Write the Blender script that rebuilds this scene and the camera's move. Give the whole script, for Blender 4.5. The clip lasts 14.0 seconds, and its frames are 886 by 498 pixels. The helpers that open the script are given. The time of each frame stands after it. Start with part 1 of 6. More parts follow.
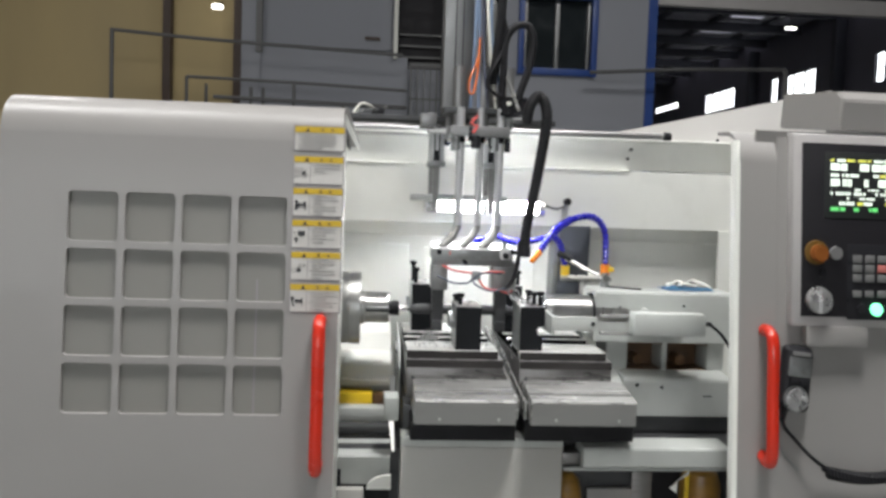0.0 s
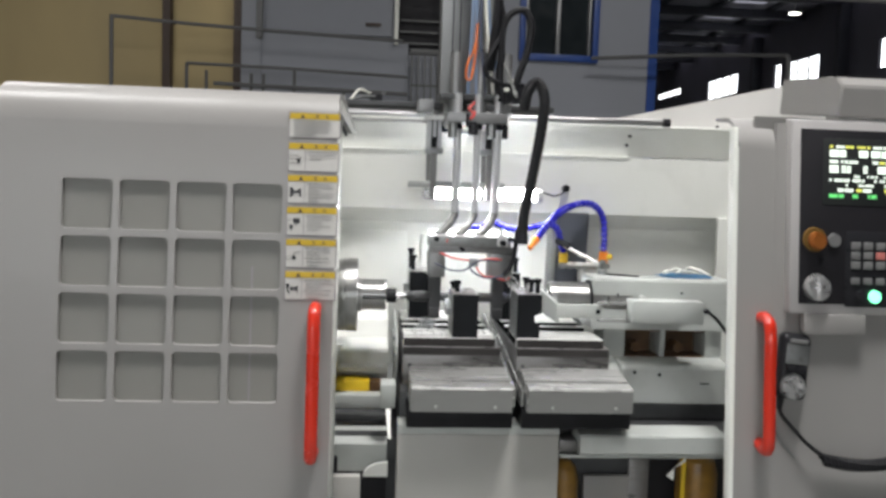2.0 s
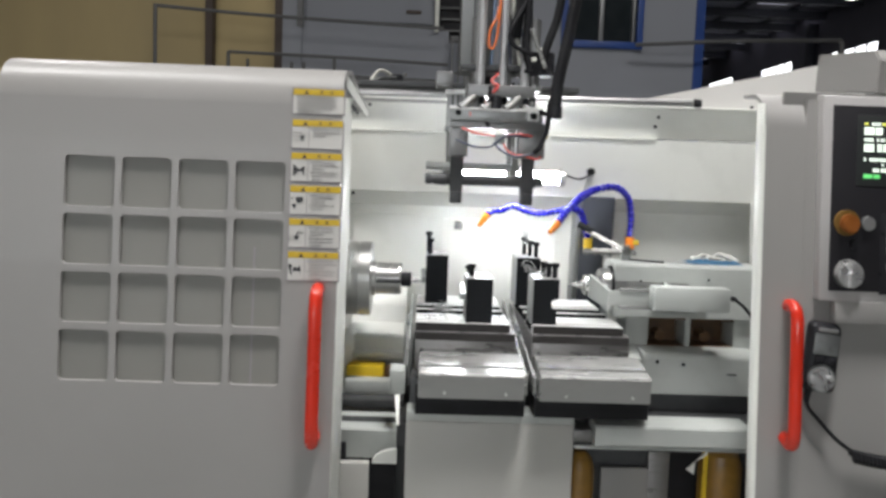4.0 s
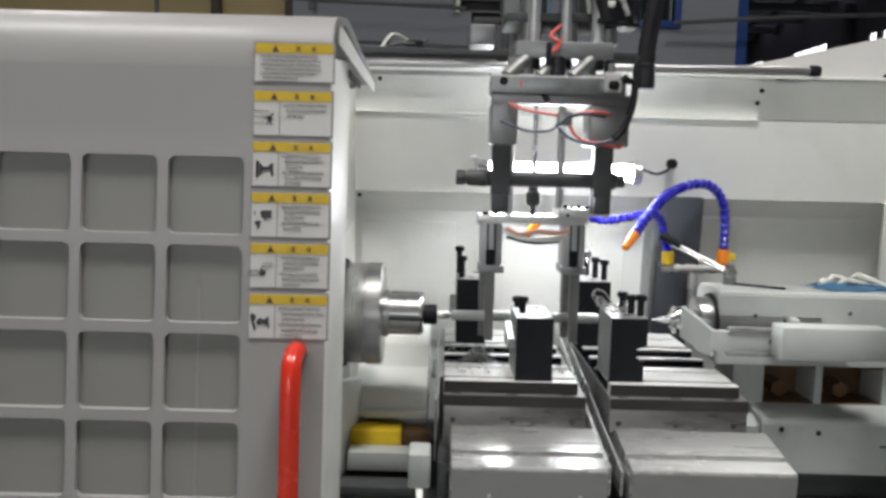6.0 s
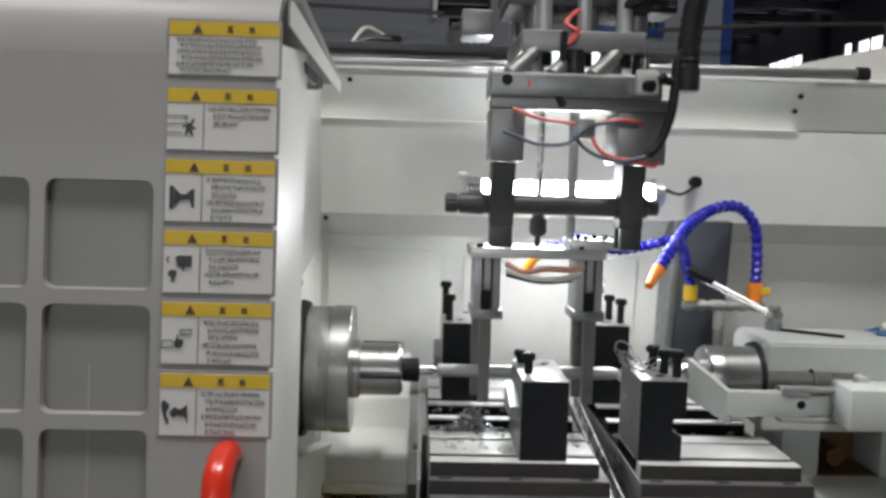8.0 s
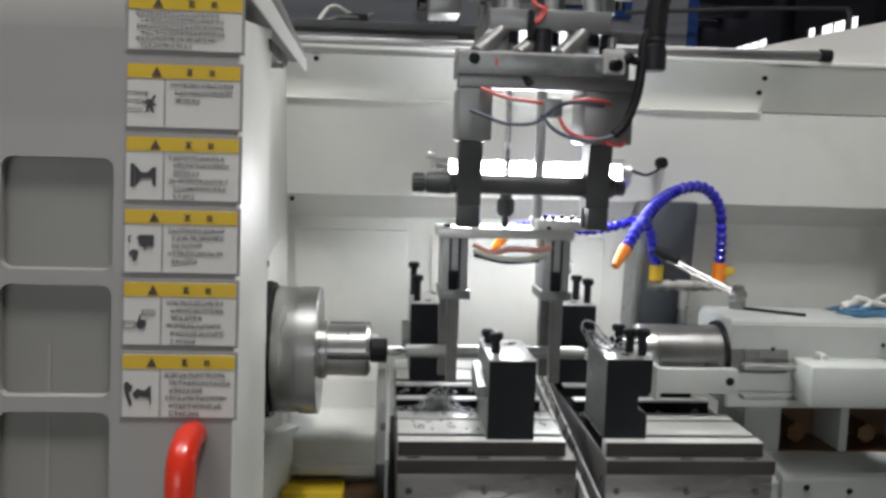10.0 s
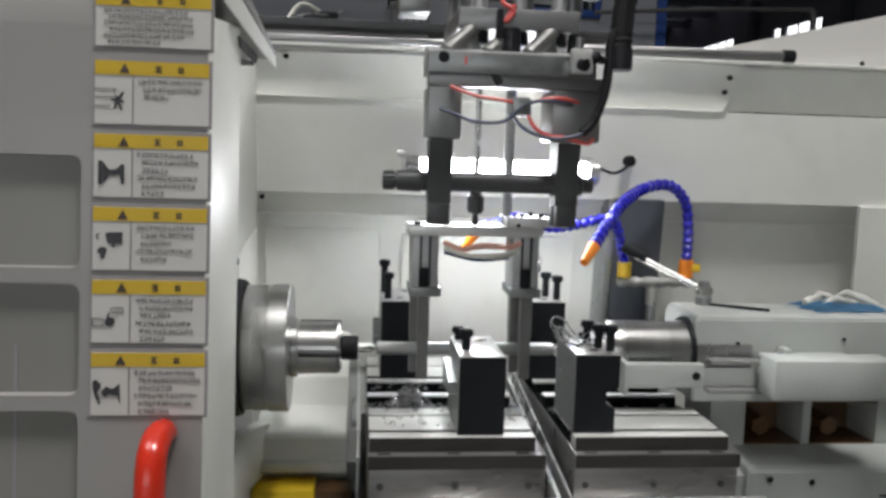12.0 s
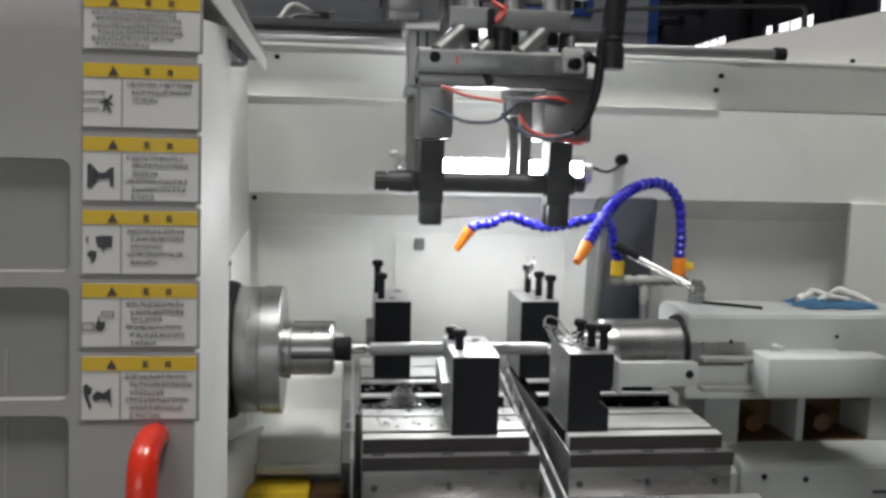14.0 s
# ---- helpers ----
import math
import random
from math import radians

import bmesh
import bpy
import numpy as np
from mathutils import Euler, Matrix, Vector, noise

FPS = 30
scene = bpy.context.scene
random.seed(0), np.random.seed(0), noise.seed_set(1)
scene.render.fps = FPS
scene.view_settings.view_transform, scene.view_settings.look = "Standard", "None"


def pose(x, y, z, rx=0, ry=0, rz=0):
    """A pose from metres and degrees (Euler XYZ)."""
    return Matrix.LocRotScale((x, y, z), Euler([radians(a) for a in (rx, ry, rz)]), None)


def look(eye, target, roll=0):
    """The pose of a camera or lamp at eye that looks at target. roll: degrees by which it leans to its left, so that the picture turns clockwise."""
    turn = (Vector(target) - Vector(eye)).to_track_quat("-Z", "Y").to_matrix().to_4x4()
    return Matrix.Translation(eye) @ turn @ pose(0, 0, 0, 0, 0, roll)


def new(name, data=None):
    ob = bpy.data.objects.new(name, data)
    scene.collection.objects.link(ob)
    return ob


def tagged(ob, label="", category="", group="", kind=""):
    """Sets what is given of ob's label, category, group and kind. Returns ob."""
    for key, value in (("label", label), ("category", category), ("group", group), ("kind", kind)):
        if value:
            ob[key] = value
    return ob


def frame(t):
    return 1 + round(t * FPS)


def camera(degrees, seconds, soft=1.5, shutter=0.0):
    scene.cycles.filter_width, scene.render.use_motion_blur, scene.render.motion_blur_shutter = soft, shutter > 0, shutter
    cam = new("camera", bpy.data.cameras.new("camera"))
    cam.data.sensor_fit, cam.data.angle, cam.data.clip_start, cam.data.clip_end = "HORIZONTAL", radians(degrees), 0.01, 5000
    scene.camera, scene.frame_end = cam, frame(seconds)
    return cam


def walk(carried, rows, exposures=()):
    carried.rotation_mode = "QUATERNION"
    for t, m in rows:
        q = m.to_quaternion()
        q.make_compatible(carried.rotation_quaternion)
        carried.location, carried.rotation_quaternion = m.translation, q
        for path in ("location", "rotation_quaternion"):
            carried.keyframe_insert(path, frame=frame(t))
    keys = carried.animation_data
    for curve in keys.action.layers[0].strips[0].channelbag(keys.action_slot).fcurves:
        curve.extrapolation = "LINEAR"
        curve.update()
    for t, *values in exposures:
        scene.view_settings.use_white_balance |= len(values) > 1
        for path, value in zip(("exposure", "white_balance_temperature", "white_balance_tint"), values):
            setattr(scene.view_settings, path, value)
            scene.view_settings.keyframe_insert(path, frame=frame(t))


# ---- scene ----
cam = camera(56.7, 14.0, soft=3.1)
PATH = [
    (0, (0.251, -0.237, 1.405), (0.416, 1.752, 1.280), 1.93),
    (0.5, (0.259, -0.238, 1.402), (0.423, 1.752, 1.277), 1.89),
    (1, (0.262, -0.227, 1.400), (0.425, 1.761, 1.260), 1.93),
    (1.5, (0.268, -0.226, 1.403), (0.428, 1.761, 1.251), 1.87),
    (2, (0.269, -0.229, 1.406), (0.429, 1.758, 1.249), 1.89),
    (2.5, (0.271, -0.234, 1.399), (0.428, 1.754, 1.241), 1.85),
    (5, (0.427, 0.091, 1.373), (0.419, 2.080, 1.170), 2.16),
    (5.5, (0.374, 0.369, 1.391), (0.367, 2.358, 1.183), 2.10),
    (6, (0.351, 0.565, 1.389), (0.348, 2.554, 1.183), 1.40),
    (6.5, (0.388, 0.790, 1.405), (0.379, 2.781, 1.209), 1.47),
    (7, (0.388, 0.909, 1.400), (0.339, 2.899, 1.210), 1.91),
    (7.5, (0.340, 0.944, 1.412), (0.355, 2.936, 1.227), 1.47),
    (8, (0.332, 0.944, 1.410), (0.389, 2.935, 1.226), 1.57),
    (10.5, (0.335, 0.948, 1.404), (0.496, 2.929, 1.176), 1.69),
    (11, (0.334, 0.944, 1.403), (0.524, 2.922, 1.178), 1.77),
    (11.5, (0.336, 0.942, 1.403), (0.534, 2.919, 1.178), 1.77),
    (12, (0.336, 0.939, 1.404), (0.539, 2.915, 1.179), 1.75),
    (12.5, (0.336, 0.937, 1.404), (0.540, 2.914, 1.180), 1.73),
    (13, (0.338, 0.939, 1.405), (0.548, 2.915, 1.179), 1.55),
    (13.5, (0.339, 0.941, 1.404), (0.553, 2.916, 1.179), 1.41),
    (14, (0.339, 0.941, 1.406), (0.556, 2.916, 1.179), 1.36),
]
walk(cam, [(t, look(eye, target, roll)) for t, eye, target, roll in PATH],
     exposures=[(0.0, -0.3), (2.5, -0.3), (5.0, -0.45), (6.5, -0.7), (8.0, -0.85), (10.5, -0.85), (14.0, -0.97)])

LEAN, Z0 = 0.2, 1.46          # the front sheet metal leans back by this slope, pivoting at this height
AX_Y, AX_Z = 2.515, 1.02      # the spindle axis


# ---- light ----
def area_lamp(name, at, target, size_x, size_y, watts, colour):
    data = bpy.data.lights.new(name, "AREA")
    data.shape, data.size, data.size_y, data.energy, data.color = "RECTANGLE", size_x, size_y, watts, colour
    ob = new(name, data)
    ob.matrix_world = look(at, target)
    return ob


world = bpy.data.worlds.new("hall_air")
scene.world = world
world.use_nodes = True
sky = world.node_tree.nodes.new("ShaderNodeTexSky")
sky.sky_type, sky.sun_disc, sky.sun_elevation, sky.sun_rotation = "NISHITA", False, radians(35), radians(40)
world.node_tree.links.new(sky.outputs[0], world.node_tree.nodes["Background"].inputs[0])
world.node_tree.nodes["Background"].inputs[1].default_value = 0.12

# overhead fill lamps, added without fixtures; the last one hangs at bay_lamp
for lx, ly, lz, power in ((1.1, 0.7, 6.2, 330),  (-3.4, 7.0, 6.2, 75), (3.4, 6.6, 6.2, 120), (8.3, 15.6, 4.9, 60)):
    area_lamp("hall_fill", (lx, ly, lz), (lx, ly, 0), 0.9, 0.9, power, (1.0, 0.985, 0.965))
# added frontal fill, set in the made-up window behind the camera
area_lamp("window_daylight", (-3.5, -10.05, 3.1), (-3.5, 0.0, 3.1), 9.0, 2.2, 150, (0.97, 0.985, 1.0))
# two more added fill lamps, for the machine's inside
area_lamp("hall_fill", (1.5, 1.3, 5.6), (1.5, 1.3, 0), 0.6, 0.6, 60, (1.0, 0.985, 0.965))
area_lamp("hall_fill", (-1.9, 1.4, 5.2), (-1.9, 1.4, 0), 2.2, 1.2, 170, (1.0, 0.985, 0.965))


# ---- materials ----
def nodes_of(name):
    m = bpy.data.materials.new(name)
    m.use_nodes = True
    return m, m.node_tree.nodes, m.node_tree.links, m.node_tree.nodes["Principled BSDF"]


def surface(name, colour, rough=0.5, metal=0.0, vary=0.12, scale=6.0, grain=0.0, grain_scale=180.0, coat=0.0,
            stretch=(1, 1, 1), dirt=0.0, dirt_colour=(0.08, 0.07, 0.06), rough_vary=0.12, spec=0.5):
    """A painted, cast or machined surface: cloudy tone, fine grain, smears in the gloss, a little dirt."""
    m, n, l, p = nodes_of(name)
    tc = n.new("ShaderNodeTexCoord")
    mp = n.new("ShaderNodeMapping")
    mp.inputs["Scale"].default_value = stretch
    l.new(tc.outputs["Object"], mp.inputs[0])
    cloud = n.new("ShaderNodeTexNoise")
    cloud.inputs["Scale"].default_value, cloud.inputs["Detail"].default_value = scale, 6
    l.new(mp.outputs[0], cloud.inputs["Vector"])
    ramp = n.new("ShaderNodeMapRange")
    ramp.inputs[1].default_value, ramp.inputs[2].default_value = 0.3, 0.7
    ramp.inputs[3].default_value, ramp.inputs[4].default_value = 1 - vary, 1 + vary
    l.new(cloud.outputs[0], ramp.inputs[0])
    mix = n.new("ShaderNodeMix")
    mix.data_type, mix.blend_type = "RGBA", "MULTIPLY"
    mix.inputs[0].default_value = 1.0
    mix.inputs[6].default_value = (*colour, 1)
    l.new(ramp.outputs[0], mix.inputs[7])
    last = mix.outputs[2]
    fine = n.new("ShaderNodeTexNoise")
    fine.inputs["Scale"].default_value, fine.inputs["Detail"].default_value = grain_scale, 4
    l.new(mp.outputs[0], fine.inputs["Vector"])
    if dirt:
        spots = n.new("ShaderNodeTexNoise")
        spots.inputs["Scale"].default_value, spots.inputs["Detail"].default_value = scale * 3.1, 8
        l.new(mp.outputs[0], spots.inputs["Vector"])
        lim = n.new("ShaderNodeMapRange")
        lim.inputs[1].default_value, lim.inputs[2].default_value, lim.inputs[4].default_value = 0.54, 0.72, dirt
        l.new(spots.outputs[0], lim.inputs[0])
        dm = n.new("ShaderNodeMix")
        dm.data_type = "RGBA"
        l.new(lim.outputs[0], dm.inputs[0])
        l.new(last, dm.inputs[6])
        dm.inputs[7].default_value = (*dirt_colour, 1)
        last = dm.outputs[2]
    l.new(last, p.inputs["Base Color"])
    rr = n.new("ShaderNodeMapRange")
    rr.inputs[1].default_value, rr.inputs[2].default_value = 0.3, 0.7
    rr.inputs[3].default_value, rr.inputs[4].default_value = max(0.03, rough - rough_vary), min(1, rough + rough_vary)
    l.new(cloud.outputs[0], rr.inputs[0])
    l.new(rr.outputs[0], p.inputs["Roughness"])
    p.inputs["Metallic"].default_value = metal
    p.inputs["Specular IOR Level"].default_value = spec
    p.inputs["Coat Weight"].default_value = coat
    if grain:
        b = n.new("ShaderNodeBump")
        b.inputs["Strength"].default_value, b.inputs["Distance"].default_value = grain, 0.002
        l.new(fine.outputs[0], b.inputs["Height"])
        l.new(b.outputs[0], p.inputs["Normal"])
    return m


def glow(name, colour, strength):
    m, n, l, p = nodes_of(name)
    p.inputs["Base Color"].default_value = (*colour, 1)
    p.inputs["Emission Color"].default_value = (*colour, 1)
    p.inputs["Emission Strength"].default_value = strength
    return m


# one white paint in several tones: front and apron darkened for their weaker light
DIM_WHITE_PAINT = surface("dim_white_paint", (0.295, 0.285, 0.276), 0.42, vary=0.03, scale=2.5, grain=0.12, grain_scale=700, coat=0.1)
APRON_PAINT = surface("apron_paint", (0.52, 0.51, 0.48), 0.42, vary=0.04, scale=2.5, grain=0.1, grain_scale=600)
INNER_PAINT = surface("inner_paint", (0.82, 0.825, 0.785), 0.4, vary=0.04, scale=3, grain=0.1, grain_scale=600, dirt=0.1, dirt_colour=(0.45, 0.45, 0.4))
WEDGE_PAINT = surface("wedge_paint", (0.66, 0.645, 0.625), 0.42, vary=0.04, scale=3, grain=0.1, grain_scale=600)
CAST_PAINT = surface("cast_paint", (0.48, 0.50, 0.48), 0.38, vary=0.05, scale=5, grain=0.25, grain_scale=220, dirt=0.18, dirt_colour=(0.3, 0.32, 0.3))
# darker grey that holds the shade on the covers' upright fronts
SHADED_FRONT = surface("shaded_front_grey", (0.31, 0.31, 0.3), 0.34, metal=0.35, vary=0.05, scale=4, stretch=(1, 3, 3), dirt=0.1, dirt_colour=(0.15, 0.14, 0.13), rough_vary=0.06)
SADDLE_STEEL = surface("saddle_steel", (0.27, 0.262, 0.26), 0.36, metal=0.6, vary=0.1, scale=7, grain=0.08, stretch=(1, 5, 5), dirt=0.3, dirt_colour=(0.1, 0.08, 0.07))
COVER_STEEL = surface("cover_steel", (0.46, 0.46, 0.45), 0.27, metal=0.5, vary=0.08, scale=3, grain=0.02, stretch=(1, 4, 4), dirt=0.3, dirt_colour=(0.16, 0.15, 0.14), rough_vary=0.05)
GROUND_STEEL = surface("ground_steel", (0.62, 0.62, 0.61), 0.22, metal=1.0, vary=0.1, scale=9, grain=0.06, stretch=(1, 5, 5), dirt=0.2)
RAIL_STEEL = surface("rail_steel", (0.4, 0.4, 0.4), 0.3, metal=0.9, vary=0.03, scale=5, rough_vary=0.04)
TURNED_STEEL = surface("turned_steel", (0.5, 0.5, 0.49), 0.3, metal=1.0, vary=0.06, scale=4, grain=0.03, grain_scale=60, stretch=(14, 1, 1), rough_vary=0.04)
BLANK_STEEL = surface("blank_steel", (0.42, 0.43, 0.42), 0.42, metal=0.8, vary=0.06, scale=12, stretch=(0.3, 1, 1), rough_vary=0.05)
FACE_DARK = surface("dark_front_face", (0.035, 0.032, 0.031), 0.5, vary=0.25, scale=9, stretch=(1, 4, 4), dirt=0.3, dirt_colour=(0.015, 0.012, 0.01), spec=0.3)
# near-black for oily slots, with the shade inside them painted in
SLOT_SHADE = surface("oily_slot_shade", (0.012, 0.013, 0.013), 0.9, vary=0.4, scale=20, spec=0.04)
DARK_STEEL = surface("dark_steel", (0.075, 0.077, 0.08), 0.5, metal=0.5, vary=0.2, scale=14, grain=0.12)
FINGER_STEEL = surface("finger_steel", (0.2, 0.2, 0.195), 0.42, metal=0.6, vary=0.12, scale=16, grain=0.06, dirt=0.25)
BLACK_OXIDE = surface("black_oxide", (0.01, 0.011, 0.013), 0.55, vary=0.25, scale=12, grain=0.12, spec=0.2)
TOP_SHEEN = surface("worn_steel_top_sheen", (0.5, 0.5, 0.49), 0.35, metal=0.8, vary=0.12, scale=15, dirt=0.3)
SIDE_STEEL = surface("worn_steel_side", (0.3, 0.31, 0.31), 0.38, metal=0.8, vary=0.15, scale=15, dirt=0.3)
TABLE_STEEL = surface("table_steel", (0.82, 0.82, 0.8), 0.42, metal=0.45, vary=0.06, scale=12, grain=0.05, stretch=(1, 4, 4), dirt=0.15, dirt_colour=(0.25, 0.24, 0.22))
ROD_STEEL = surface("rod_steel", (0.46, 0.465, 0.475), 0.4, metal=0.5, vary=0.05, scale=8)
ALUMINIUM = surface("aluminium", (0.27, 0.272, 0.275), 0.42, metal=0.7, vary=0.04, scale=10, grain=0.04)
BRIGHT_PLATE = surface("bright_plate", (0.7, 0.7, 0.69), 0.42, metal=0.9, vary=0.05, scale=9)
PLATE_SHEEN = surface("plate_sheen", (0.55, 0.55, 0.55), 0.5, metal=0.3, vary=0.03, scale=9, rough_vary=0.05)
ORANGE_TUBE = surface("orange_tube", (0.75, 0.2, 0.06), 0.35, vary=0.05)
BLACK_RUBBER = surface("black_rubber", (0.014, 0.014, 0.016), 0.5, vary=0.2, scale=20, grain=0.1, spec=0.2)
BLACK_PLASTIC = surface("black_plastic", (0.02, 0.02, 0.023), 0.35, vary=0.1, scale=15, spec=0.2)
RED_PLASTIC = surface("red_plastic", (0.62, 0.03, 0.012), 0.28, vary=0.05, scale=8, coat=0.3)
PINK_TUBE = surface("pink_tube", (0.75, 0.42, 0.34), 0.35, vary=0.05)
RED_TUBE = surface("red_tube", (0.62, 0.1, 0.09), 0.35, vary=0.05)
BLUE_TUBE = surface("dark_blue_tube", (0.03, 0.05, 0.13), 0.35, vary=0.05)
PALE_TUBE = surface("pale_blue_tube", (0.2, 0.27, 0.4), 0.35, vary=0.08)
SLATE_TUBE = surface("slate_tube", (0.07, 0.08, 0.12), 0.35, vary=0.05)
BLUE_HOSE = surface("blue_hose_plastic", (0.016, 0.014, 0.42), 0.3, vary=0.08, scale=20, coat=0.2)
ORANGE = surface("orange_plastic", (0.85, 0.25, 0.02), 0.35, vary=0.05, scale=20)
YELLOW_VALVE = surface("yellow_valve", (0.75, 0.5, 0.03), 0.35, vary=0.06, scale=20)
YELLOW_PAINT = surface("yellow_paint", (0.8, 0.54, 0.02), 0.4, vary=0.08, scale=9, dirt=0.3, dirt_colour=(0.12, 0.07, 0.02))
WHITE_PIPE = surface("white_pipe", (0.7, 0.7, 0.64), 0.4, vary=0.05)
ZINC_PIPE = surface("zinc_pipe", (0.5, 0.5, 0.48), 0.35, metal=0.6, vary=0.12, scale=30)
LABEL_WHITE = surface("label_white", (0.58, 0.565, 0.54), 0.45, vary=0.03, scale=12)
LABEL_GREY = surface("label_border", (0.27, 0.25, 0.26), 0.5, vary=0.05)
LABEL_YELLOW = surface("label_yellow", (0.58, 0.39, 0.015), 0.45, vary=0.04, scale=12)
LABEL_INK = surface("label_ink", (0.03, 0.03, 0.035), 0.5, vary=0.1)
TEXT_INK = surface("text_ink", (0.06, 0.058, 0.06), 0.5, vary=0.1)
POLY = surface("frosted_window", (0.22, 0.213, 0.197), 0.4, vary=0.05, scale=3, dirt=0.1, dirt_colour=(0.19, 0.18, 0.165))
CAVITY = surface("dark_cavity", (0.085, 0.046, 0.02), 0.5, vary=0.4, scale=12)
OIL_BROWN = surface("oily_brown", (0.11, 0.055, 0.02), 0.4, vary=0.3, scale=18)
PUMP_OCHRE = surface("pump_ochre", (0.3, 0.16, 0.03), 0.4, vary=0.35, scale=12, dirt=0.3)
ESTOP_RED = surface("estop_worn_orange", (0.24, 0.075, 0.012), 0.45, vary=0.15, scale=20)
ESTOP_RING = surface("estop_ring_ochre", (0.16, 0.09, 0.02), 0.5, vary=0.15, scale=20)
CHIP = surface("steel_chips", (0.42, 0.42, 0.42), 0.3, metal=1.0, vary=0.3, scale=60)
RAG_BLUE = surface("rag_blue", (0.1, 0.25, 0.42), 0.9, vary=0.2, scale=30)
RAG_WHITE = surface("rag_white", (0.6, 0.6, 0.56), 0.9, vary=0.2, scale=30)
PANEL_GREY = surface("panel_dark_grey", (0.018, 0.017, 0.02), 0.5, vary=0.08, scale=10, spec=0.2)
DUCT_GREY = surface("duct_slate_grey", (0.06, 0.066, 0.08), 0.45, vary=0.08, scale=6, grain=0.08)
PANEL_FRAME = surface("panel_frame", (0.42, 0.405, 0.4), 0.4, vary=0.03)
KEY_GREY = surface("key_grey", (0.16, 0.16, 0.16), 0.5, vary=0.05)
KEY_RED = surface("key_red", (0.5, 0.16, 0.14), 0.5, vary=0.05)
KNOB_METAL = surface("knob_metal", (0.65, 0.65, 0.65), 0.3, metal=0.8, vary=0.08, scale=30)
CONCRETE = surface("concrete_floor", (0.3, 0.31, 0.3), 0.55, vary=0.15, scale=0.8, grain=0.2, grain_scale=90, dirt=0.2)
TAN_WALL = surface("tan_wall", (0.42, 0.33, 0.17), 0.7, vary=0.08, scale=1.2, stretch=(1, 1, 0.3))
BROWN_POST = surface("brown_post", (0.06, 0.04, 0.03), 0.6, vary=0.1)
GREY_WALL = surface("grey_wall", (0.27, 0.28, 0.31), 0.7, vary=0.05, scale=1.0)
# low base colour carries the shade these hall walls stand in
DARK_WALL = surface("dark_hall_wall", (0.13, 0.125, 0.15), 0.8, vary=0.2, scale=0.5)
ROOF_SHEET = surface("roof_sheet", (0.1, 0.1, 0.11), 0.7, vary=0.2, scale=0.8)
BAY_ROOF = surface("bay_roof_sheet", (0.34, 0.34, 0.39), 0.7, vary=0.2, scale=0.6)
SKY_DIM = glow("dim_skylight", (0.55, 0.55, 0.64), 0.6)
TRUSS = surface("truss_steel", (0.05, 0.052, 0.065), 0.6, vary=0.2, scale=3)
BLUE_TRIM = surface("blue_trim", (0.02, 0.06, 0.24), 0.45, vary=0.08)
PIPE_GREY = surface("pipe_grey", (0.12, 0.12, 0.12), 0.5, metal=0.4, vary=0.1)
WINDOW_DARK = surface("office_glass", (0.02, 0.025, 0.028), 0.1, vary=0.1)
LAMP_GLOW = glow("lamp_tube_glow", (0.94, 0.97, 1.0), 145.0)
DAY_GLOW = glow("daylight_pane", (0.95, 0.98, 1.0), 4.0)
SCREEN_BLACK = glow("screen_black", (0.01, 0.012, 0.012), 0.3)
SCREEN_WHITE = glow("screen_white", (0.85, 0.95, 0.85), 0.9)
SCREEN_YELLOW = glow("screen_yellow", (0.8, 0.8, 0.15), 0.55)
SCREEN_GREEN = glow("screen_green", (0.15, 0.7, 0.2), 0.55)
GREEN_LAMP = glow("green_lamp", (0.25, 1.0, 0.55), 2.2)
HALL_LAMP = glow("hall_lamp", (1.0, 0.97, 0.9), 6.0)


# ---- building helpers ----
def thing(name, at, label, category, group="", kind=""):
    ob = new(name)
    ob.empty_display_size = 0.05
    ob.location = at
    return tagged(ob, label, category, group, kind)


def spot(ob):
    p = Vector((0, 0, 0))
    while ob:
        p += ob.location
        ob = ob.parent
    return p


def smooth(me, angle=0.6):
    for f in me.polygons:
        f.use_smooth = True
    me.set_sharp_from_angle(angle=angle)


def part(name, bm, material, parent=None, label="", lean=False, kind=""):
    """Links a bmesh, drawn in world metres, as one mesh under a thing or a part."""
    if lean:
        for v in bm.verts:
            v.co.y += LEAN * (v.co.z - Z0)
    me = bpy.data.meshes.new(name)
    base = spot(parent)
    bmesh.ops.translate(bm, verts=bm.verts, vec=-base)
    bmesh.ops.recalc_face_normals(bm, faces=bm.faces)
    bm.to_mesh(me)
    bm.free()
    smooth(me)
    me.materials.append(material)
    ob = new(name, me)
    if parent:
        ob.parent = parent
    return tagged(ob, label, "", "", kind)


def solid(name, bm, material, label, category, group="", kind="", lean=False):
    """A thing of one mesh."""
    me = bpy.data.meshes.new(name)
    if lean:
        for v in bm.verts:
            v.co.y += LEAN * (v.co.z - Z0)
    lo = [min(v.co[i] for v in bm.verts) for i in range(3)]
    hi = [max(v.co[i] for v in bm.verts) for i in range(3)]
    base = Vector(((lo[0] + hi[0]) / 2, (lo[1] + hi[1]) / 2, lo[2]))
    bmesh.ops.translate(bm, verts=bm.verts, vec=-base)
    bmesh.ops.recalc_face_normals(bm, faces=bm.faces)
    bm.to_mesh(me)
    bm.free()
    smooth(me)
    me.materials.append(material)
    ob = new(name, me)
    ob.location = base
    return tagged(ob, label, category, group, kind)


